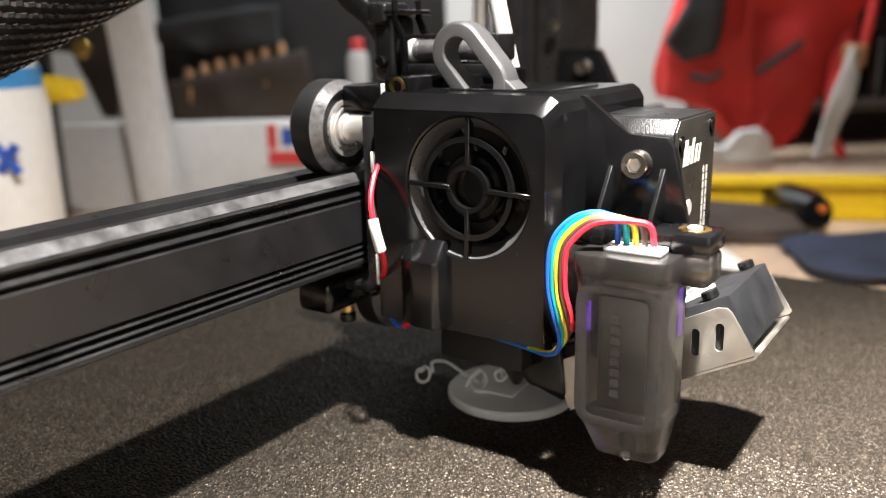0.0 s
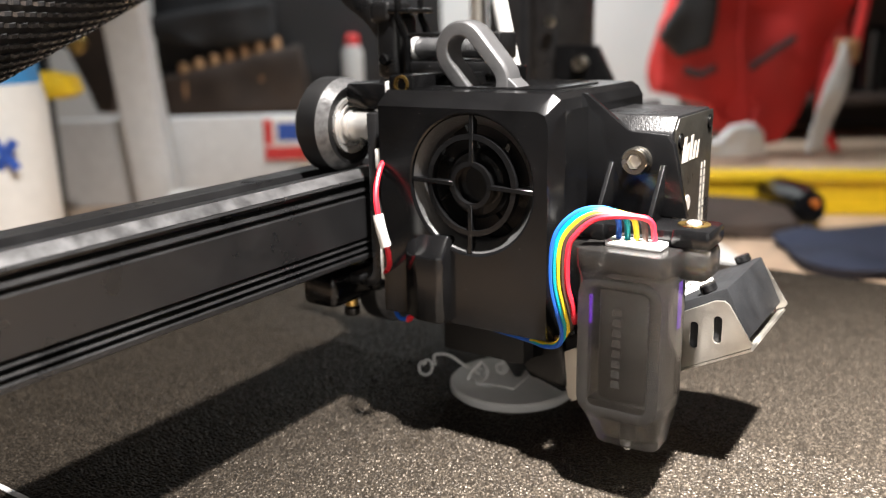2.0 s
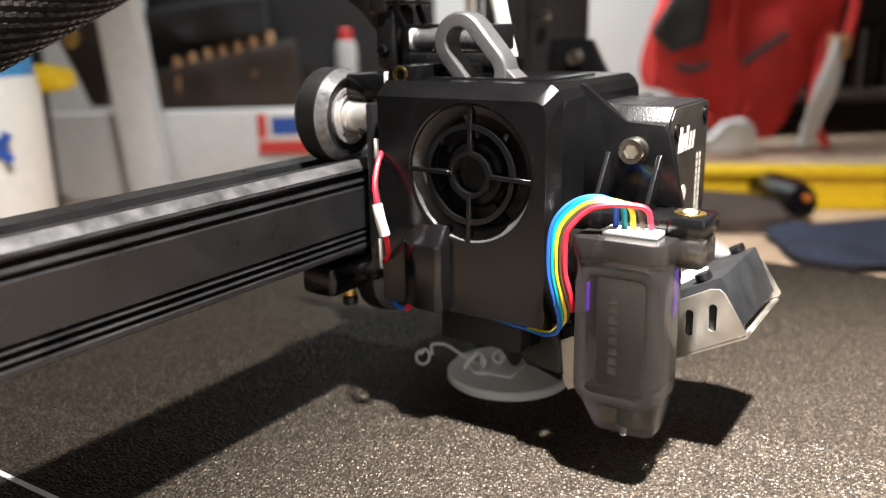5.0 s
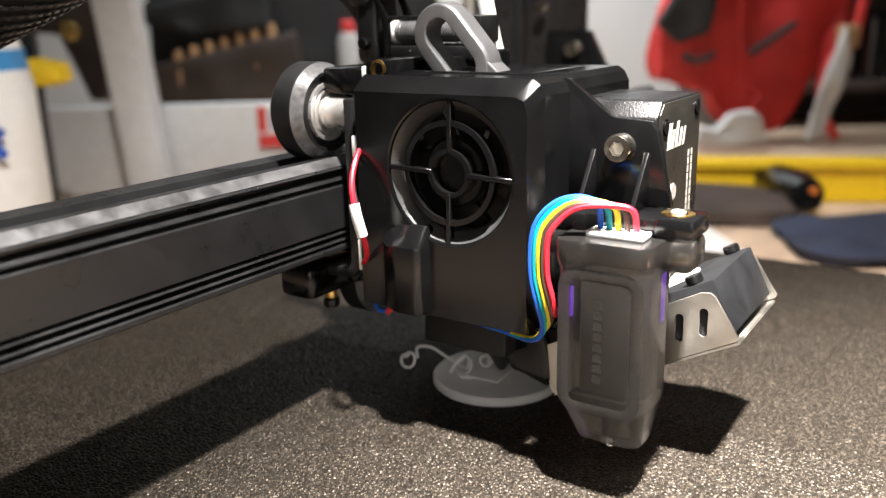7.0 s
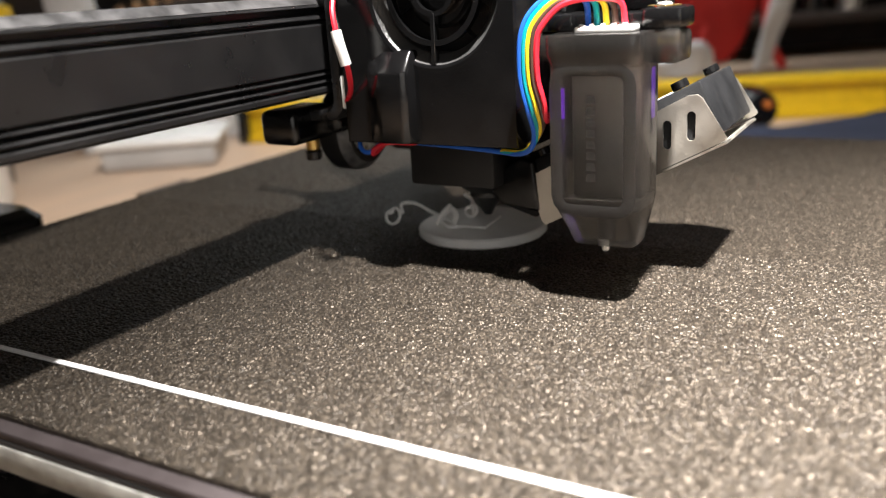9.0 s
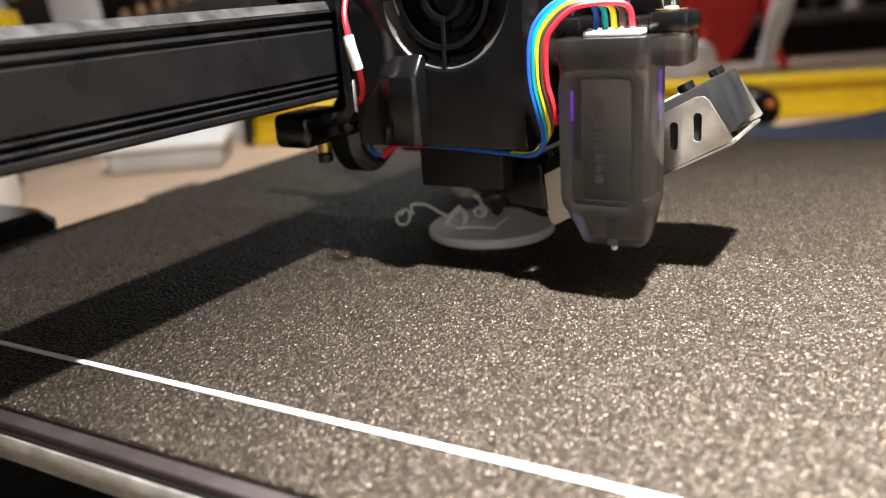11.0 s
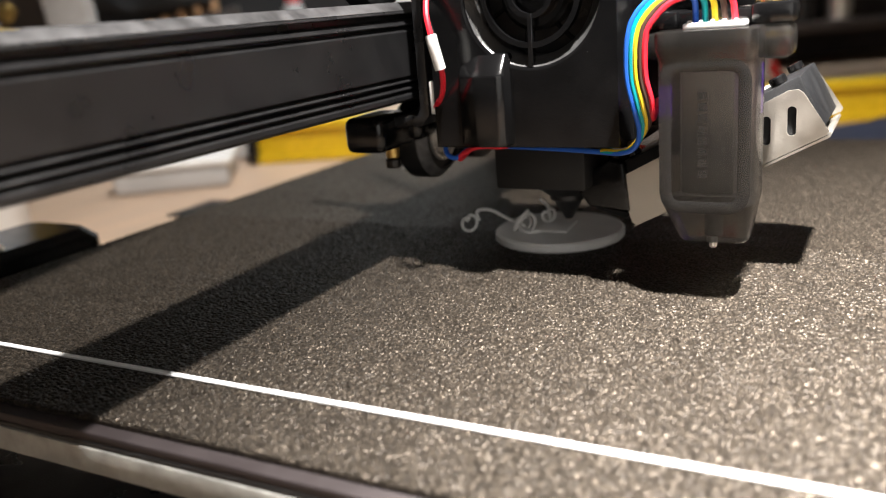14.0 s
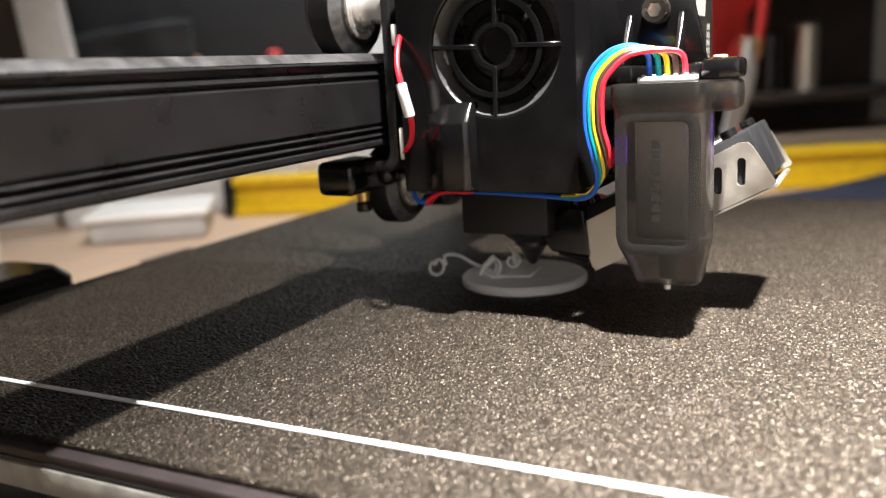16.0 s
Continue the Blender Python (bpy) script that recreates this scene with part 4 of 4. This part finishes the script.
board = thing("white_board", tuple(ROOM @ Vector((-20, 70.6, TABLE))), "pale grey panel standing on the bench", "panel")
part("panel", room(box((-40, 70, TABLE), (-3, 71.2, -4.9), 0.2)), PALE_POST, board)
bottle = thing("bottle", tuple(ROOM @ Vector((-22.5, 50, TABLE))), "white plastic bottle with blue label", "bottle")
part("bottle_body", room(lathe((-23.6, 50, 0), "z", [(0, TABLE), (3.3, TABLE), (3.5, TABLE + 0.4), (3.4, -2), (3.0, 0.3), (2.7, 1.6), (1.4, 3.2), (1.2, 5.5), (0, 5.5)], 40)), WHITE_PLASTIC, bottle)
part("label", room(lathe((-23.6, 50, 0), "z", [(3.37, -1.9), (3.2, -0.9), (3.1, 0.3)], 40)), BLUE, bottle)
for sgn in (-1, 1):
    part("printed_mark", room(turned(box((-0.26, 0, -0.95), (0.26, 0.06, 0.95), 0.02), Matrix.Translation((-21.4, 47.0, -4.5)) @ Matrix.Rotation(radians(35 * sgn), 4, "Y") @ Matrix.Rotation(radians(16), 4, "Z"))), DEEP_BLUE, bottle)
clamp = thing("bar_clamp", tuple(ROOM @ Vector((-22.5, 57, TABLE))), "black and yellow bar clamp standing on the bench", "clamp")
part("bar", room(box((-24.2, 57, TABLE), (-22.6, 58, 8), 0.1)), BLACK, clamp)
part("handle", room(hull([(-2.2, -25.5, -21.2, 56.2, 58.4, 0.6), (-1.9, -26, -20.7, 56, 58.6, 0.6), (-0.9, -26, -20.9, 56, 58.6, 0.6), (-0.5, -25.6, -22.5, 56.2, 58.4, 0.6)])), YELLOW, clamp)

single("post", room(turned(box((-20.6, 66.4, TABLE), (-17.6, 69.4, 45), 0.4), Matrix.Translation((-19, 0, TABLE)) @ Matrix.Rotation(radians(-5), 4, "Y") @ Matrix.Translation((19, 0, -TABLE)))), PALE_POST, "pale grey painted post behind the bench", "post")
pouch = thing("tool_pouch", tuple(ROOM @ Vector((-27, 80, -6))), "dark leather tool pouch hanging on the wall", "pouch")
part("pouch_body", room(cloth([(-36, 14), (-25, 14), (-24.6, 0), (-26, -5.6), (-27.5, -5.4), (-29.5, 0.5), (-36, 1.5)], 80, 2.2, 0.8, 3)), BROWN_CLOTH, pouch)
part("buckle", room(disc((-28.2, 79.2, 0.9), "y", 0.8, -0.3, 0.5, 0.1, 20)), BRASS, pouch)
org = thing("tool_roll", tuple(ROOM @ Vector((-17, 92, -7.5))), "dark tool roll with wooden handled tools", "tool roll")
part("roll_back", room(cloth([(-25, 22), (5, 22), (5, -7), (-4, -6.6), (-12, -7.6), (-25.2, -8)], 93, 1.2, 0.6, 5)), BLACK_CLOTH, org)
part("roll_pocket", room(cloth([(-24.5, -2.9), (-10, 0.3), (-9, -6.6), (-24.8, -7.0)], 91, 2, 0.5, 6)), BROWN_CLOTH, org)
part("roll_flap", room(cloth([(-25, 3.4), (-12.5, 4.8), (-12.5, 0.6), (-20, 0.2), (-25, 1.3)], 91, 2, 0.5, 7)), BLACK_CLOTH, org)
for k in range(7):
    u, z = -22.0 + 1.6 * k, -2.9 + 0.4 * k
    part("tool_handle", room(lathe((u, 91.6, 0), "z", [(0, z - 2.5), (0.42, z - 2.5), (0.5, z), (0.55, z + 1.0), (0.4, z + 1.5), (0, z + 1.6)], 16)), TAN, org)
SU, SD, SZ = -8.1, 69.5, -6.8
sign = thing("wall_sign", tuple(ROOM @ Vector((SU, SD, SZ - 2.4))), "small red white and blue sign against the panel", "sign")
part("board", room(box((SU - 2.9, SD, SZ - 1.75), (SU + 2.9, SD + 0.4, SZ + 1.75), 0.1)), WHITE_PLASTIC, sign)
part("band", room(box((SU - 2.8, SD - 0.08, SZ - 1.65), (SU + 2.8, SD - 0.01, SZ - 0.6), 0)), RED_PAINT, sign)
part("band", room(box((SU - 1.7, SD - 0.08, SZ - 0.15), (SU + 2.8, SD - 0.01, SZ + 1.3), 0)), DEEP_BLUE, sign)
part("band", room(box((SU - 2.8, SD - 0.08, SZ - 0.4), (SU - 2.1, SD - 0.01, SZ + 1.6), 0)), RED_PAINT, sign)
can = thing("spray_can", tuple(ROOM @ Vector((-3, 90, TABLE))), "white spray can with a red cap", "can")
part("can_body", room(lathe((-4.5, 92, 0), "z", [(0, TABLE), (1.1, TABLE), (1.1, -0.6), (0.8, 0.0), (0, 0.0)], 28)), GREY_CLOTH, can)
part("cap", room(lathe((-4.5, 92, 0), "z", [(0.75, 0.0), (0.7, 1.0), (0.5, 1.2), (0, 1.2)], 28)), RED_PAINT, can)

def room_bag(bm):
    return room(turned(bm, Matrix.Translation((5.7, 0, 0.8))))


bag = thing("hanging_bag", tuple(ROOM @ Vector((35.7, 85, -12))), "red cloth bag with black straps hanging", "bag")
part("bag_body", room_bag(cloth([(20.5, -6), (21, 1), (24, 6), (25, 18), (43, 18), (41, 4), (37.5, -2), (36.5, -6), (33.5, -11.5), (29, -12), (26, -7.5), (24, -6.5)], 85, 3, 1.6, 1)), RED_CLOTH, bag)
part("flap", room_bag(cloth([(20, -0.5), (22, 3), (23.2, 14), (27, 14), (26, 4), (24.8, -1.5), (22, -2.5)], 83.5, 1.2, 0.7, 2)), BLACK_CLOTH, bag)
part("seam", room_bag(tube([(28.5, 84.2, 6), (28.2, 84.2, 0), (28.8, 84.3, -5), (28.9, 84.4, -10)], 0.25, 8)), RED_CLOTH, bag)
part("pocket_slit", room_bag(tube([(29.3, 83.9, -3.6), (31, 83.7, -2.4), (33.5, 83.8, -0.8)], 0.35, 8)), BLACK_CLOTH, bag)
part("pocket_slit", room_bag(tube([(22.5, 83.6, -3.6), (24, 83.4, -4.1), (25.6, 83.6, -3.5)], 0.35, 8)), BLACK_CLOTH, bag)
part("strap", room_bag(tube([(41, 84, 8), (39.8, 83.6, 0), (39, 83.4, -3), (36.8, 83.5, -5), (36.8, 83.5, -9), (38.5, 83.6, -12)], 0.5, 8)), RED_CLOTH, bag)
part("buckle", room_bag(box((37.4, 82.8, -3.2), (39.6, 83.4, -1), 0.2)), TAN, bag)
rag = thing("grey_rag", tuple(ROOM @ Vector((31.7, 80, -12))), "pale grey rag behind the level", "rag")
part("rag_body", room_bag(cloth([(23, -12), (30.5, -12), (29.6, -9.6), (28.4, -8.6), (26.6, -8.8), (25.2, -10.4), (23.4, -10.2)], 80, 1.6, 1.0, 4)), GREY_CLOTH, rag)
single("grey_rag", room_bag(cloth([(34.5, -12), (36.2, -11.5), (38.2, -4), (37.2, -1), (36.2, -4.5), (35, -8)], 81, 0.8, 0.6, 9)), GREY_CLOTH, "pale grey rag hanging by the bag", "rag")
shelf2 = thing("shelf_unit", tuple(ROOM @ Vector((55, 104, -88))), "dark wooden shelf unit with stored tools", "shelf")
part("shelf_back", room(box((38, 110, -88), (78, 111.5, 40), 0.2)), BROWN_CLOTH, shelf2)
for z in (-20, -8, 6, 20):
    part("board", room(box((38, 96, z), (78, 110, z + 1.2), 0.15)), BROWN_CLOTH, shelf2)
part("side", room(box((37, 96, -88), (38.2, 111, 40), 0.15)), BROWN_CLOTH, shelf2)
for k, (u, h, mt) in enumerate(((40.5, 5, RED_PAINT), (44, 8, BLACK_CLOTH), (47.5, 6, GREY_CLOTH), (51.5, 9, RED_PAINT), (56, 7, BLACK), (61, 8, STEEL_DULL))):
    single("paint_tin", room(lathe((u, 100, 0), "z", [(0, -6.8), (1.6, -6.8), (1.6, -6.8 + h), (1.2, -6.3 + h), (0, -6.3 + h)], 20)), mt, "small tin stored on the dark shelf", "tin", group="tins on the shelf")

jeans = thing("folded_cloth", tuple(ROOM @ Vector((28, 58, TABLE))), "folded navy and brown cloth on the bench", "cloth")
part("navy_fold", room(wobble(hull([(TABLE, 23, 40, 43, 51, 2.5), (TABLE + 0.6, 22.6, 40, 42.6, 51.4, 2.5), (TABLE + 1.2, 24, 40, 43.5, 51, 2.5), (TABLE + 1.5, 26, 39, 45, 50, 2)]), 1.6, 0.22, 2)), NAVY, jeans)
part("brown_fold", room(wobble(hull([(TABLE, 18, 27, 52, 59, 2), (TABLE + 1.0, 17.6, 27, 52, 59.5, 2), (TABLE + 1.7, 19, 26, 53, 58, 1.5)]), 1.6, 0.25, 3)), BROWN_CLOTH, jeans)
grip = thing("black_tool", tuple(ROOM @ Vector((27, 57, TABLE))), "black power tool with an orange knob", "tool")
part("tool_body", room(wobble(lathe((27.2, 57, TABLE + 1.55), "y", [(0, -3), (1.1, -3), (1.4, -1.5), (1.4, 2), (1.0, 3.5), (0, 3.5)], 24), 0.2, 0.5)), BLACK, grip)
part("knob", room(disc((27.4, 53.7, TABLE + 1.9), "y", 0.28, -0.2, 0.4, 0.1, 16)), simple_colour("orange_plastic", (0.45, 0.12, 0.01)), grip)
single("paper_sheet", room(box((8, 44, TABLE), (20, 58, TABLE + 0.12), 0.04)), WHITE_PLASTIC, "white paper lying on the bench", "paper")

# black cable guide clipped at the bed's back edge
guide = thing("cable_guide", (-2.5, 14.6, BED - 1.0), "black plastic cable guide with a steel clip at the bed", "cable guide")
part("guide_body", hull([(BED - 1.0, -5.5, 0.6, 13.8, 16.6, 0.5), (BED + 0.1, -5.5, 0.6, 13.8, 16.6, 0.5), (BED + 0.45, -5.2, 0.2, 14.0, 16.4, 0.4)]), BLACK, guide)
part("clip", hull([(BED + 0.46, -5.0, -2.2, 14.1, 15.4, 0.3), (BED + 0.75, -4.8, -2.4, 14.2, 15.3, 0.3)]), STEEL_DULL, guide)
